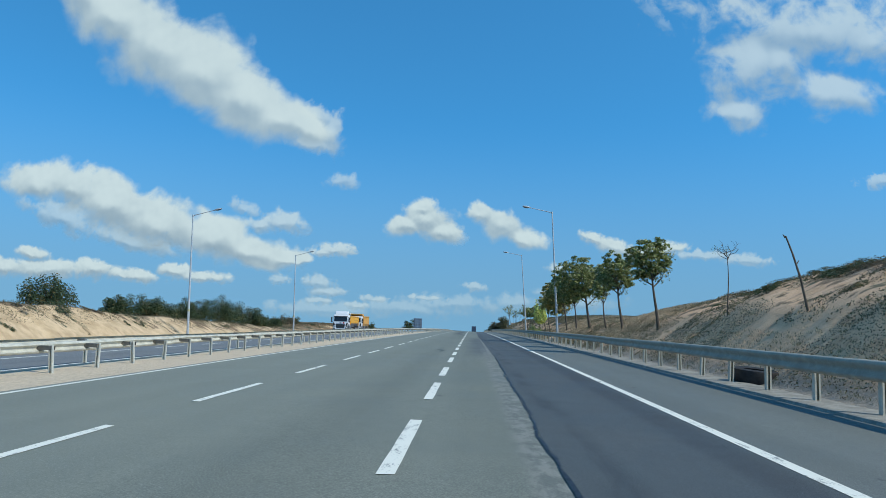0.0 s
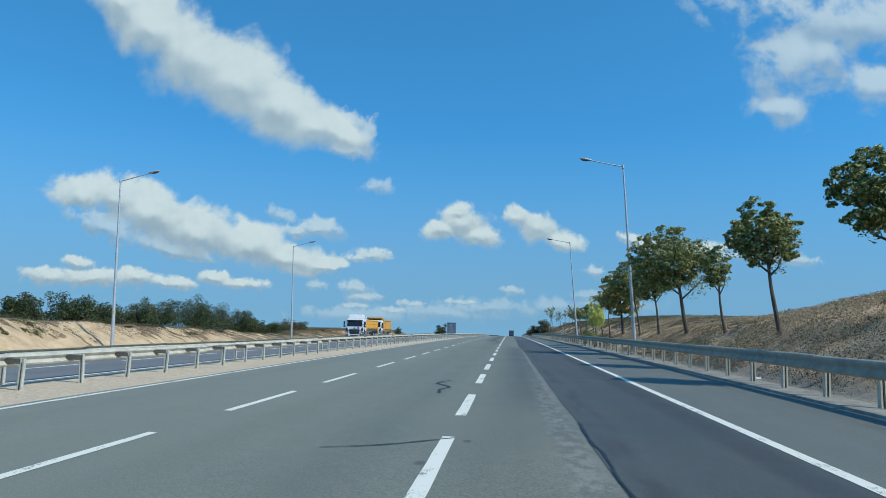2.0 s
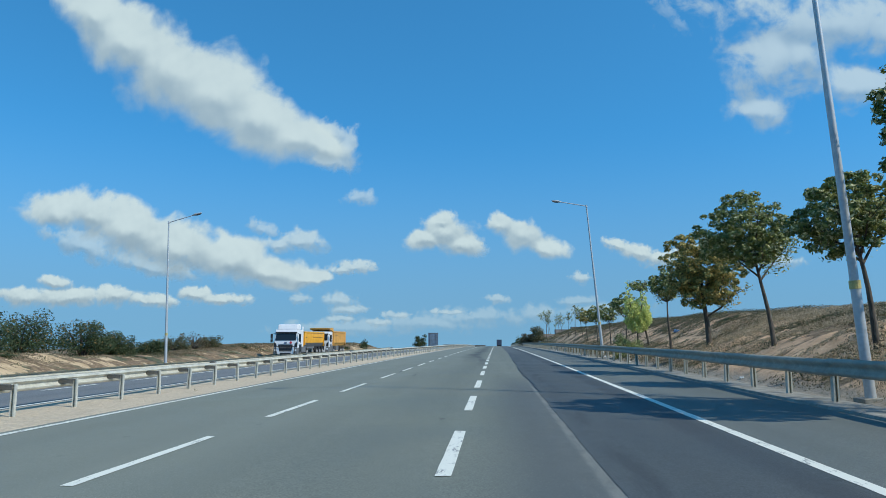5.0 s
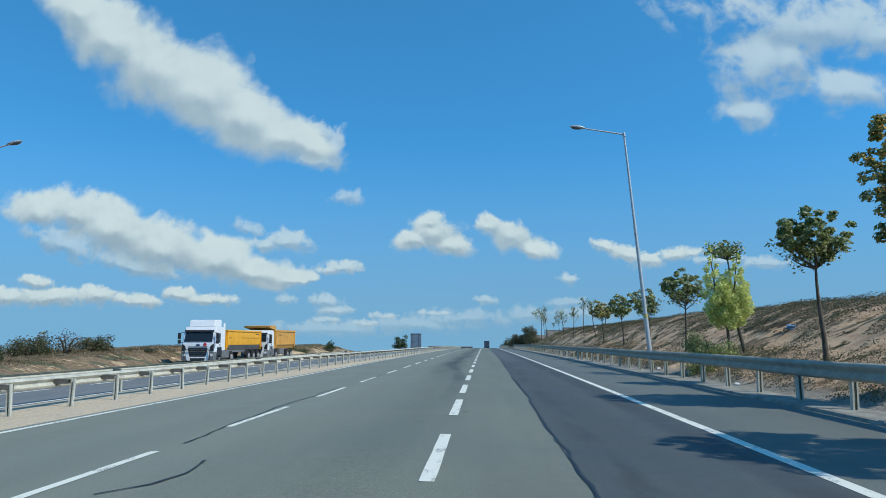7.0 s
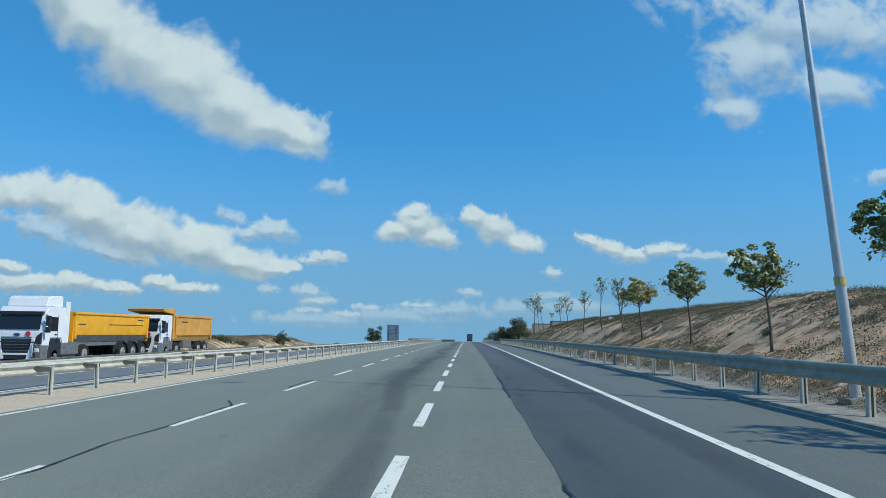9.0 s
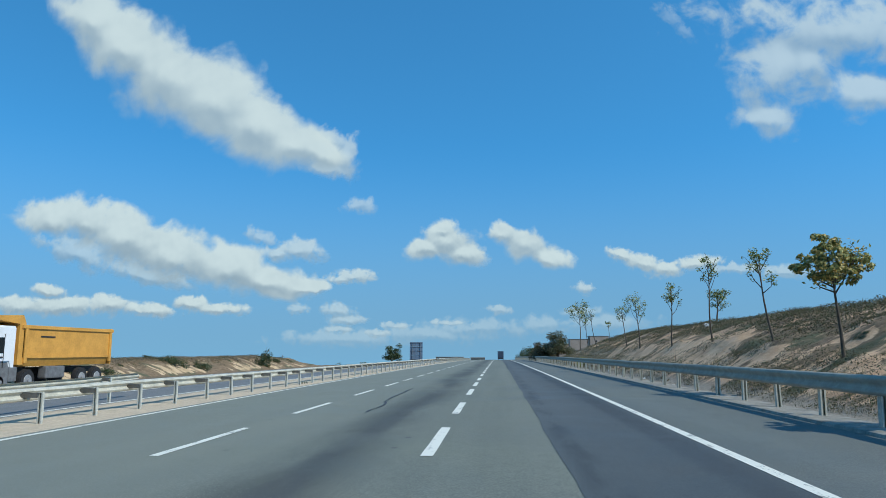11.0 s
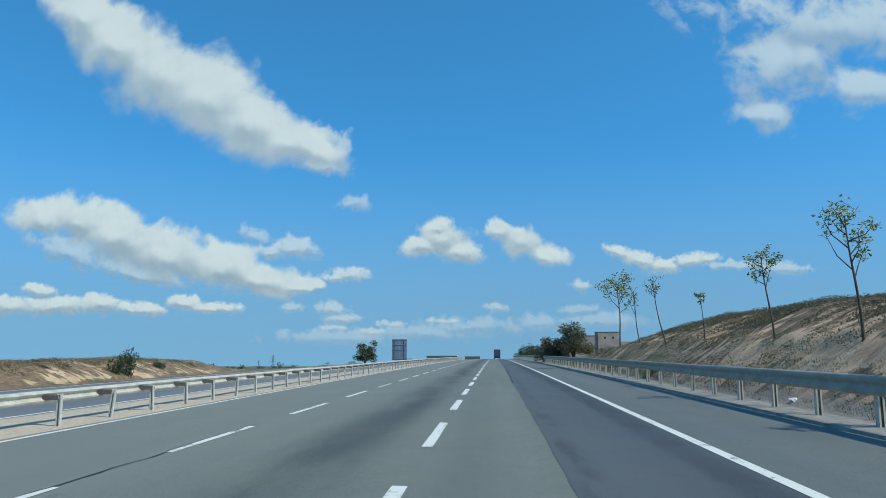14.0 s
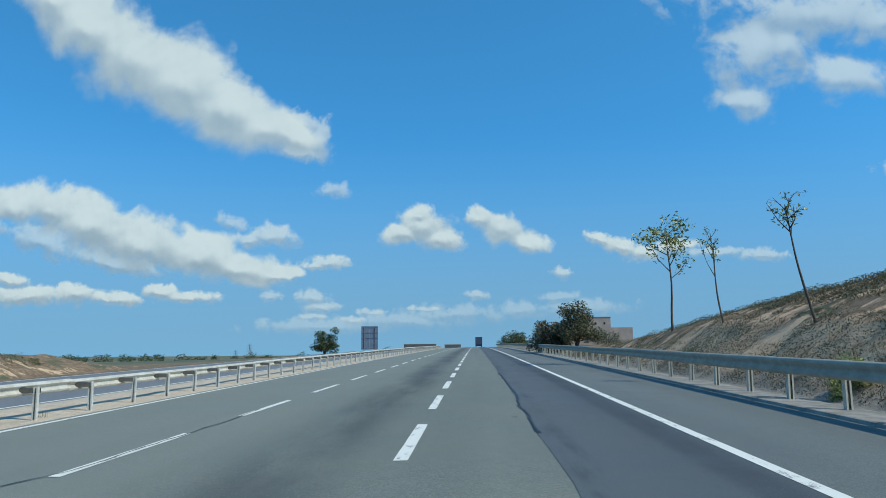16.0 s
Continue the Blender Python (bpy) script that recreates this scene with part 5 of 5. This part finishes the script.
M_WHITE_BAG = plain("white_plastic", (0.75, 0.75, 0.73), 0.4, 0, 0.1, 8)
M_BLUE_BAG = plain("blue_plastic", (0.12, 0.28, 0.55), 0.35, 0, 0.15, 8)
litter("crumpled blue plastic bag on the bank", 10.6, 84.2, 0.22, M_BLUE_BAG, 1)
for k, (x, y, s) in enumerate(((6.7, 36.4, 0.10), (6.9, 62.5, 0.07), (6.75, 78.8, 0.08), (6.95, 88.0, 0.09), (6.6, 92.4, 0.06), (6.8, 106.2, 0.08), (6.6, 121.0, 0.07), (6.75, 126.8, 0.09), (6.9, 137.5, 0.10), (6.65, 149.0, 0.07), (11.8, 134.0, 0.25))):
    litter("white scrap of plastic litter on the verge", x, y, s, M_WHITE_BAG, 3 + k)


# ---- trucks ----
M_CAB = plain("white_truck_paint", (0.78, 0.79, 0.80), 0.3, 0, 0.06, 1.5)
M_ORANGE = plain("orange_tipper_paint", (0.88, 0.42, 0.02), 0.42, 0, 0.10, 1.5)
M_OCHRE = plain("ochre_tipper_paint", (0.66, 0.33, 0.06), 0.5, 0, 0.14, 1.5)
M_BLACK = plain("black_plastic", (0.025, 0.026, 0.028), 0.5, 0, 0.2, 4)
M_STEEL = plain("dusty_steel", (0.22, 0.22, 0.22), 0.6, 0.4, 0.2, 4)
M_RIM = plain("wheel_rim", (0.36, 0.36, 0.36), 0.5, 0.3, 0.2, 6)
M_LIGHT = plain("headlamp_glass", (0.75, 0.77, 0.78), 0.15, 0, 0.05, 5)
M_BADGE = plain("dark_badge", (0.05, 0.08, 0.16), 0.35, 0, 0.1, 9)
M_RED = plain("red_paint", (0.55, 0.05, 0.06), 0.5, 0, 0.1, 9)
M_SCREEN = Nodes("windscreen_glass", 0.06).done((0.015, 0.02, 0.025))
M_NAVY = plain("dark_blue_truck_paint", (0.05, 0.07, 0.11), 0.5, 0, 0.2, 1.5)


def wheel(parent, x, y, r=0.5, w=0.3):
    side = 1 if x > 0 else -1
    bm = bmesh.new()
    rod(bm, (x - side * w, y, r), (x - side * 0.02, y, r), r, r, 24)
    bmesh.ops.bevel(bm, geom=[e for e in bm.edges if len(e.link_faces) == 2 and e.calc_face_angle(0) > 1], offset=0.05, segments=2, affect="EDGES")
    hub = part("wheel", bm, M_RUBBER, parent, "black tyre on a steel rim")
    bm = bmesh.new()
    rod(bm, (x - side * 0.06, y, r), (x, y, r), r * 0.58, r * 0.5, 20)
    rod(bm, (x - side * 0.03, y, r), (x + side * 0.07, y, r), r * 0.2, r * 0.16, 12)
    part("rim", bm, M_RIM, hub)


def truck_cab(truck, top, fairing):
    """A forward-control cab, its front at y = 0 facing down the road."""
    bm = bmesh.new()
    side = [(0.06, 0.75), (0.0, 1.55), (0.05, 1.75), (0.28, top - 0.35), (0.5, top), (1.95, top), (2.0, top - 0.1), (2.0, 1.0), (1.75, 1.0), (1.62, 1.32), (0.75, 1.32), (0.62, 0.75)]
    prism(bm, side, "x", -1.24, 1.24)
    bmesh.ops.bevel(bm, geom=[e for e in bm.edges if abs(e.verts[0].co.x - e.verts[1].co.x) < 0.01], offset=0.06, segments=2, affect="EDGES")
    cab = smooth(part("cab", bm, M_CAB, truck, "white painted cab"))
    bm = bmesh.new()
    for v in ((-1.1, 0.035, 1.78), (1.1, 0.035, 1.78), (1.05, 0.245, top - 0.42), (-1.05, 0.245, top - 0.42)):
        bm.verts.new(v)
    bm.faces.new(bm.verts[:])
    made = bmesh.ops.extrude_face_region(bm, geom=bm.faces[:])
    bmesh.ops.translate(bm, verts=[g for g in made["geom"] if isinstance(g, bmesh.types.BMVert)], vec=(0, -0.03, 0.0))
    bmesh.ops.recalc_face_normals(bm, faces=bm.faces[:])
    part("windscreen", bm, M_SCREEN, cab, "dark windscreen")
    for s in (-1, 1):
        bm = bmesh.new()
        pane = [(0.42, 1.82), (0.60, top - 0.5), (1.25, top - 0.5), (1.25, 1.7), (0.8, 1.7)]
        prism(bm, pane, "x", min(s * 1.225, s * 1.255), max(s * 1.225, s * 1.255))
        part("side_window", bm, M_SCREEN, cab)
        bm = bmesh.new()
        box(bm, s * 1.5 - 0.11, s * 1.5 + 0.11, -0.02, 0.12, 1.95, 2.45, bevel=0.03)
        box(bm, s * 1.5 - 0.11, s * 1.5 + 0.11, -0.02, 0.12, 1.62, 1.9, bevel=0.03)
        rod(bm, (s * 1.2, 0.3, 2.5), (s * 1.5, 0.05, 2.42), 0.02)
        rod(bm, (s * 1.2, 0.2, 1.7), (s * 1.5, 0.05, 1.7), 0.02)
        part("mirror", bm, M_BLACK, truck, "black wing mirror")
        bm = bmesh.new()
        box(bm, s * 1.05 - 0.13, s * 1.05 + 0.13, -0.07, 0.1, 0.66, 0.86, bevel=0.04)
        part("headlamp", bm, M_LIGHT, truck)
        bm = bmesh.new()
        prism(bm, [(0.58, 0.42), (1.7, 0.42), (1.7, 1.0), (1.6, 1.3), (0.78, 1.3), (0.6, 0.95)], "x", min(s * 1.0, s * 1.22), max(s * 1.0, s * 1.22))
        part("wing", bm, M_BLACK if fairing else M_STEEL, truck, "dark grey wheel arch")
        bm = bmesh.new()
        guide = [(s * 0.92, 1.12), (s * 1.22, 1.05), (s * 1.22, 1.62), (s * 1.0, 1.45)]
        prism(bm, guide if s > 0 else guide[::-1], "y", -0.025, 0.06)
        part("air_guide", bm, M_BLACK, cab, "black corner panel")
        bm = bmesh.new()
        corner = [(s * 0.78, 0.38), (s * 1.25, 0.38), (s * 1.25, 1.0), (s * 0.95, 1.02)]
        prism(bm, corner if s > 0 else corner[::-1], "y", -0.04, 0.55)
        part("bumper_corner", bm, M_STEEL, truck, "dark grey bumper corner")
        bm = bmesh.new()
        leg = [(s * 0.56, 0.34), (s * 0.80, 0.34), (s * 0.96, 1.02), (s * 0.9, 1.3), (s * 0.78, 1.3), (s * 0.74, 1.0)]
        prism(bm, leg if s > 0 else leg[::-1], "y", -0.055, 0.1)
        part("bumper_leg", bm, M_CAB, cab, "white slanting bumper surround")
        bm = bmesh.new()
        box(bm, min(s * 1.0, s * 1.245), max(s * 1.0, s * 1.245), 1.7, 3.3 if fairing else 2.2, 0.5, 1.12, bevel=0.04)
        part("side_skirt", bm, M_STEEL, truck, "dark grey side skirt")
        bm = bmesh.new()
        box(bm, min(s * 1.235, s * 1.25), max(s * 1.235, s * 1.25), 1.27, 1.30, 1.1, top - 0.35)
        part("door_gap", bm, M_BLACK, cab)
        bm = bmesh.new()
        box(bm, min(s * 1.24, s * 1.27), max(s * 1.24, s * 1.27), 1.05, 1.22, 1.5, 1.56)
        part("door_handle", bm, M_BLACK, cab)
    bm = bmesh.new()
    prism(bm, [(-0.78, 1.3), (0.78, 1.3), (0.62, 0.62), (-0.62, 0.62)], "y", -0.03, 0.05)
    grille = part("grille", bm, M_BLACK, cab, "black radiator grille")
    for k in range(4):
        bm = bmesh.new()
        box(bm, -0.62, 0.62, -0.045, -0.02, 0.74 + 0.14 * k, 0.765 + 0.14 * k)
        part("slat", bm, M_STEEL, grille)
    bm = bmesh.new()
    box(bm, -0.62, 0.62, -0.058, 0.3, 0.52, 0.62, bevel=0.02)
    part("bumper", bm, M_CAB, truck, "white bumper bar under the grille")
    bm = bmesh.new()
    box(bm, -0.56, 0.56, -0.03, 0.3, 0.32, 0.52, bevel=0.02)
    part("lower_grille", bm, M_BLACK, truck)
    bm = bmesh.new()
    box(bm, -0.75, 0.75, -0.035, 0.0, 1.36, 1.41)
    part("name_bar", bm, M_STEEL, cab, "thin grey bar")
    bm = bmesh.new()
    bmesh.ops.create_uvsphere(bm, u_segments=16, v_segments=8, radius=1, matrix=Matrix.Translation((0, -0.005, 1.52)) @ Matrix.Diagonal((0.17, 0.03, 0.075, 1)))
    part("badge", bm, M_BADGE, cab, "dark oval badge")
    bm = bmesh.new()
    rod(bm, (0.55, 0.03, 1.55), (0.55, -0.02, 1.55), 0.13, 0.13, 16)
    part("sticker", bm, M_RED, cab, "round red and white sticker")
    bm = bmesh.new()
    box(bm, -1.12, 1.12, 0.12, 0.34, top - 0.40, top - 0.24, bevel=0.03)
    part("sun_visor", bm, M_BLACK, cab, "dark sun visor")
    if fairing:
        bm = bmesh.new()
        prism(bm, [(0.55, top - 0.02), (0.75, top + 0.5), (1.0, top + 0.56), (1.95, top + 0.60), (1.95, top - 0.02)], "x", -1.05, 1.05)
        bmesh.ops.bevel(bm, geom=bm.edges[:], offset=0.06, segments=2, affect="EDGES")
        smooth(part("roof_fairing", bm, M_CAB, truck, "white roof fairing"))
        for s in (-1, 1):
            bm = bmesh.new()
            box(bm, s * 1.2 - 0.03, s * 1.2 + 0.03, 1.98, 2.32, 1.1, top + 0.32, bevel=0.02)
            part("side_fairing", bm, M_CAB, truck)
    for s in (-1, 1):
        wheel(truck, s * 1.22, 1.2)


def writing_bars(parent, rows):
    """Plain dark bars where small print stands on the side."""
    for x, y0, y1, z, h in rows:
        bm = bmesh.new()
        box(bm, x - 0.006, x + 0.006, y0, y1, z, z + h)
        part("print_bar", bm, M_BLACK, parent)


def chassis(truck, y0, y1):
    for s in (-1, 1):
        bm = bmesh.new()
        box(bm, s * 0.42 - 0.06, s * 0.42 + 0.06, y0, y1, 0.75, 1.02)
        part("chassis_beam", bm, M_BLACK, truck)


def semi_tipper(m):
    """A tractor with a rounded tipping trailer."""
    truck = thing("tipper_truck", "white tractor truck with an orange tipping trailer on the opposite carriageway", "truck", m)
    truck_cab(truck, 2.9, True)
    chassis(truck, 1.6, 5.0)
    for s in (-1, 1):
        wheel(truck, s * 1.22, 4.0)
        bm = bmesh.new()
        rod(bm, (s * 0.95, 2.1, 0.7), (s * 0.95, 3.1, 0.7), 0.3, 0.3, 18)
        part("fuel_tank", bm, M_STEEL, truck)
    bm = bmesh.new()
    hull = [(-1.2, 2.68), (-1.22, 1.95), (-1.1, 1.38), (-0.8, 1.08), (0.8, 1.08), (1.1, 1.38), (1.22, 1.95), (1.2, 2.68), (1.13, 2.68), (1.12, 2.0), (0.9, 1.4), (-0.9, 1.4), (-1.12, 2.0), (-1.13, 2.68)]
    prism(bm, hull, "y", 2.85, 11.4)
    body = smooth(part("tipper_body", bm, M_ORANGE, truck, "orange half-round tipper body"), 30)
    bm = bmesh.new()
    prism(bm, [(2.78, 1.15), (2.85, 2.72), (2.93, 2.72), (2.93, 1.1)], "x", -1.15, 1.15)
    part("front_wall", bm, M_ORANGE, body)
    bm = bmesh.new()
    prism(bm, [(11.35, 1.1), (11.5, 2.71), (11.42, 2.71), (11.3, 1.1)], "x", -1.2, 1.2)
    part("tailgate", bm, M_ORANGE, body)
    for s in (-1, 1):
        bm = bmesh.new()
        box(bm, s * 1.22 - 0.05, s * 1.22 + 0.05, 2.8, 11.45, 2.60, 2.73, bevel=0.02)
        part("top_rail", bm, M_ORANGE, body)
        for y in (2.95, 11.25):
            bm = bmesh.new()
            box(bm, s * 1.2 - 0.06, s * 1.2 + 0.06, y - 0.07, y + 0.07, 1.3, 2.64, bevel=0.02)
            part("end_rib", bm, M_ORANGE, body)
        bm = bmesh.new()
        box(bm, s * 0.9 - 0.05, s * 0.9 + 0.05, 3.6, 11.4, 0.9, 1.1)
        part("trailer_beam", bm, M_STEEL, truck)
        for y in (8.2, 9.5, 10.8):
            wheel(truck, s * 1.22, y)
            bm = bmesh.new()
            arc = [(y + 0.62 * math.cos(a), 0.5 + 0.62 * math.sin(a)) for a in np.linspace(0.25, 2.9, 9)]
            arc += [(y + 0.58 * math.cos(a), 0.5 + 0.58 * math.sin(a)) for a in np.linspace(2.9, 0.25, 9)]
            prism(bm, arc, "x", min(s * 0.9, s * 1.24), max(s * 0.9, s * 1.24))
            part("mudguard", bm, M_BLACK, truck)
    for s in (-1, 1):
        bm = bmesh.new()
        prism(bm, [(s * 1.17, 1.50), (s * 1.20, 1.50), (s * 0.98, 1.12), (s * 0.95, 1.12)] if s > 0 else [(s * 0.95, 1.12), (s * 0.98, 1.12), (s * 1.20, 1.50), (s * 1.17, 1.50)], "y", 3.0, 11.3)
        part("lower_panel", bm, M_STEEL, body, "bare grey steel lower panel")
    bm = bmesh.new()
    for s in (-1, 1):
        rod(bm, (s * 1.0, -0.02, 0.45), (s * 1.0, -0.16, 0.62), 0.03, 0.03, 8)
        rod(bm, (s * 1.0, -0.16, 0.62), (s * 1.0, -0.16, 1.15), 0.03, 0.03, 8)
    rod(bm, (-1.02, -0.16, 1.15), (1.02, -0.16, 1.15), 0.03, 0.03, 8)
    part("bumper_guard", bm, M_BLACK, truck, "black tube bumper guard")
    writing_bars(body, [(1.225, 3.2, 3.9, 2.05, 0.05), (1.225, 6.4, 10.6, 2.06, 0.04), (1.225, 9.9, 10.6, 2.38, 0.06)])
    return truck


def dump_truck(m):
    """A rigid dump truck, its box reaching over the cab."""
    truck = thing("dump_truck", "white dump truck with a high ochre box on the opposite carriageway", "truck", m)
    truck_cab(truck, 2.85, False)
    chassis(truck, 1.6, 9.4)
    bm = bmesh.new()
    prism(bm, [(-1.24, 2.88), (-1.24, 1.5), (-1.05, 1.12), (1.05, 1.12), (1.24, 1.5), (1.24, 2.88), (1.15, 2.88), (1.15, 1.55), (0.95, 1.25), (-0.95, 1.25), (-1.15, 1.55), (-1.15, 2.88)], "y", 2.45, 9.35)
    body = part("dump_box", bm, M_OCHRE, truck, "ochre painted steel dump box")
    bm = bmesh.new()
    prism(bm, [(2.15, 1.2), (2.15, 2.95), (0.55, 3.1), (0.5, 3.24), (2.35, 3.34), (2.55, 3.0), (2.55, 1.2)], "x", -1.24, 1.24)
    part("cab_guard", bm, M_OCHRE, body, "box front reaching over the cab")
    bm = bmesh.new()
    box(bm, -1.24, 1.24, 9.33, 9.45, 1.12, 2.95, bevel=0.02)
    part("tailgate", bm, M_OCHRE, body)
    for s in (-1, 1):
        bm = bmesh.new()
        box(bm, s * 1.26 - 0.05, s * 1.26 + 0.05, 2.3, 9.45, 2.76, 2.92, bevel=0.02)
        part("top_rail", bm, M_OCHRE, body)
        for y in (2.6, 9.25):
            bm = bmesh.new()
            box(bm, s * 1.25 - 0.05, s * 1.25 + 0.05, y - 0.1, y + 0.1, 1.25, 2.85, bevel=0.02)
            part("rib", bm, M_OCHRE, body)
        bm = bmesh.new()
        box(bm, s * 1.255 - 0.02, s * 1.255 + 0.02, 2.6, 9.25, 1.48, 1.6)
        part("side_rail", bm, M_OCHRE, body)
        for y in (3.0, 7.0, 8.3):
            wheel(truck, s * 1.22, y)
        bm = bmesh.new()
        box(bm, s * 1.0 - 0.2, s * 1.0 + 0.2, 4.2, 5.6, 0.55, 1.1, bevel=0.05)
        part("side_tank", bm, M_STEEL, truck)
    writing_bars(body, [(1.262, 3.6, 4.6, 2.4, 0.06)])
    return truck


def on_opposite(x, y):
    return float(np.interp(x, (-21.8, -15, -10.2), (-0.50, -0.36, -0.24)) + crest(y))


for made, x, y in ((semi_tipper(Matrix()), -20.4, 107.8), (dump_truck(Matrix()), -20.1, 119.2)):
    made.matrix_basis = pose(x, y, on_opposite(x, y + 5)) @ Matrix.Scale(0.93, 4)


lorry = thing("box_lorry", "dark box lorry driving far ahead on the carriageway", "truck", pose(1.5, 392, float(crest(396))))
bm = bmesh.new()
box(bm, -1.25, 1.25, 0, 8, 1.05, 3.75, bevel=0.04)
part("cargo_box", bm, M_NAVY, lorry)
for s in (-1, 1):
    wheel(lorry, s * 1.2, 1.6)
    wheel(lorry, s * 1.2, 6.8)
bm = bmesh.new()
box(bm, -1.2, 1.2, 0.1, 0.3, 0.45, 1.05, bevel=0.02)
part("rear_bumper", bm, M_BLACK, lorry)

# ---- sign, building, pylons ----
M_SIGN_BACK = plain("sign_back", (0.17, 0.23, 0.30), 0.55, 0.2, 0.15, 1.0)
sign = thing("road_sign", "large road sign seen from its grey back on lattice posts", "road sign", pose(-22.0, 285, float(crest(285)) - 0.9, 0, 0, 3))
for i in range(2):
    for j in range(4):
        bm = bmesh.new()
        box(bm, -1.75 + 1.76 * i, -0.01 + 1.76 * i, -0.03, 0.03, 0.75 + 1.22 * j, 1.95 + 1.22 * j, bevel=0.01)
        part("panel", bm, M_SIGN_BACK, sign)
for x in (-1.1, 1.1):
    bm = bmesh.new()
    rod(bm, (x, -0.12, -0.6), (x, -0.12, 5.5), 0.06, 0.06, 10)
    part("post", bm, M_STEEL, sign)
for k in range(5):
    bm = bmesh.new()
    box(bm, -1.75, 1.75, -0.1, -0.03, 0.9 + 1.1 * k, 0.98 + 1.1 * k)
    part("stiffener", bm, M_STEEL, sign)

M_WALL = plain("beige_render", (0.38, 0.31, 0.26), 0.9, 0, 0.14, 0.4)
M_ROOF = plain("grey_roof", (0.25, 0.24, 0.23), 0.9, 0, 0.15, 0.5)
house = thing("building", "flat-roofed beige building with a taller block behind the hill", "building", pose(34.5, 335, float(land(34.5, 335))))
bm = bmesh.new()
box(bm, -3.3, 2.9, -3, 3, -4.0, 6.9, bevel=0.03)
tower = part("tower_wall", bm, M_WALL, house)
bm = bmesh.new()
box(bm, -3.4, 3.0, -3.1, 3.1, 6.9, 7.1)
part("roof", bm, M_ROOF, house)
bm = bmesh.new()
box(bm, -10, -3.32, -2.6, 2.6, -4.0, 5.9, bevel=0.03)
low_wall = part("low_wall", bm, M_WALL, house)
bm = bmesh.new()
box(bm, -10.1, -3.42, -2.7, 2.7, 5.9, 6.05)
part("roof", bm, M_ROOF, house)
bm = bmesh.new()
box(bm, -15.5, -10.12, -2.5, 2.5, -4.0, 4.2, bevel=0.03)
part("upper_wall", bm, M_WALL, house)
for x in (-1.2, 1.2):
    bm = bmesh.new()
    box(bm, x - 0.25, x + 0.25, -3.04, -2.9, 5.0, 5.6, bevel=0.02)
    part("window", bm, M_SCREEN, tower)
bm = bmesh.new()
box(bm, 2.92, 9.0, -2.2, 2.2, -4.0, 4.2, bevel=0.03)
part("side_wall", bm, M_WALL, house)


def pylon(x, y, height):
    """A lattice mast with three pairs of arms."""
    base = thing("pylon", "grey lattice power pylon far away", "pylon", pose(x, y, float(land(x, y))), "power pylons in the distance")
    bm = bmesh.new()
    levels = [(0, 3.0), (0.3, 1.9), (0.6, 1.0), (0.8, 0.6), (1.0, 0.15)]
    for (a, wa), (b, wb) in zip(levels, levels[1:]):
        corners = ((-1, -1), (1, -1), (1, 1), (-1, 1))
        for k, (i, j) in enumerate(corners):
            p, q = corners[(k + 1) % 4]
            rod(bm, (i * wa, j * wa, a * height), (i * wb, j * wb, b * height), 0.16, 0.16, 5)
            rod(bm, (i * wa, j * wa, a * height), (p * wb, q * wb, b * height), 0.11, 0.11, 5)
    part("mast", bm, M_STEEL, base)
    for lift, reach in ((0.64, 5.5), (0.78, 4.6), (0.91, 3.6)):
        bm = bmesh.new()
        rod(bm, (-reach, 0, lift * height), (reach, 0, lift * height), 0.16, 0.16, 5)
        rod(bm, (-reach, 0, lift * height), (0, 0, (lift + 0.05) * height), 0.11, 0.11, 5)
        rod(bm, (reach, 0, lift * height), (0, 0, (lift + 0.05) * height), 0.11, 0.11, 5)
        part("arm", bm, M_STEEL, base)
    return base


for x, y, h in ((-330, 1150, 30), (-420, 1350, 30), (170, 1000, 28)):
    pylon(x, y, h)

M_PARAPET = plain("dark_parapet", (0.10, 0.11, 0.11), 0.7, 0.2, 0.2, 0.6)
for label, x, y, w, h in (("long dark parapet wall far beyond the median", -22.0, 420, 13.0, 1.7), ("short dark parapet far ahead in the median", -9.5, 440, 7.0, 1.6)):
    wall = thing("parapet", label, "parapet", pose(x, y, float(crest(y)) - 0.3, 0, 0, 8))
    bm = bmesh.new()
    box(bm, -w / 2, w / 2, -0.15, 0.15, -0.5, h, bevel=0.02)
    part("wall", bm, M_PARAPET, wall)
    bm = bmesh.new()
    box(bm, -w / 2 - 0.1, w / 2 + 0.1, -0.2, 0.2, h, h + 0.2)
    part("coping", bm, M_CONCRETE, wall)
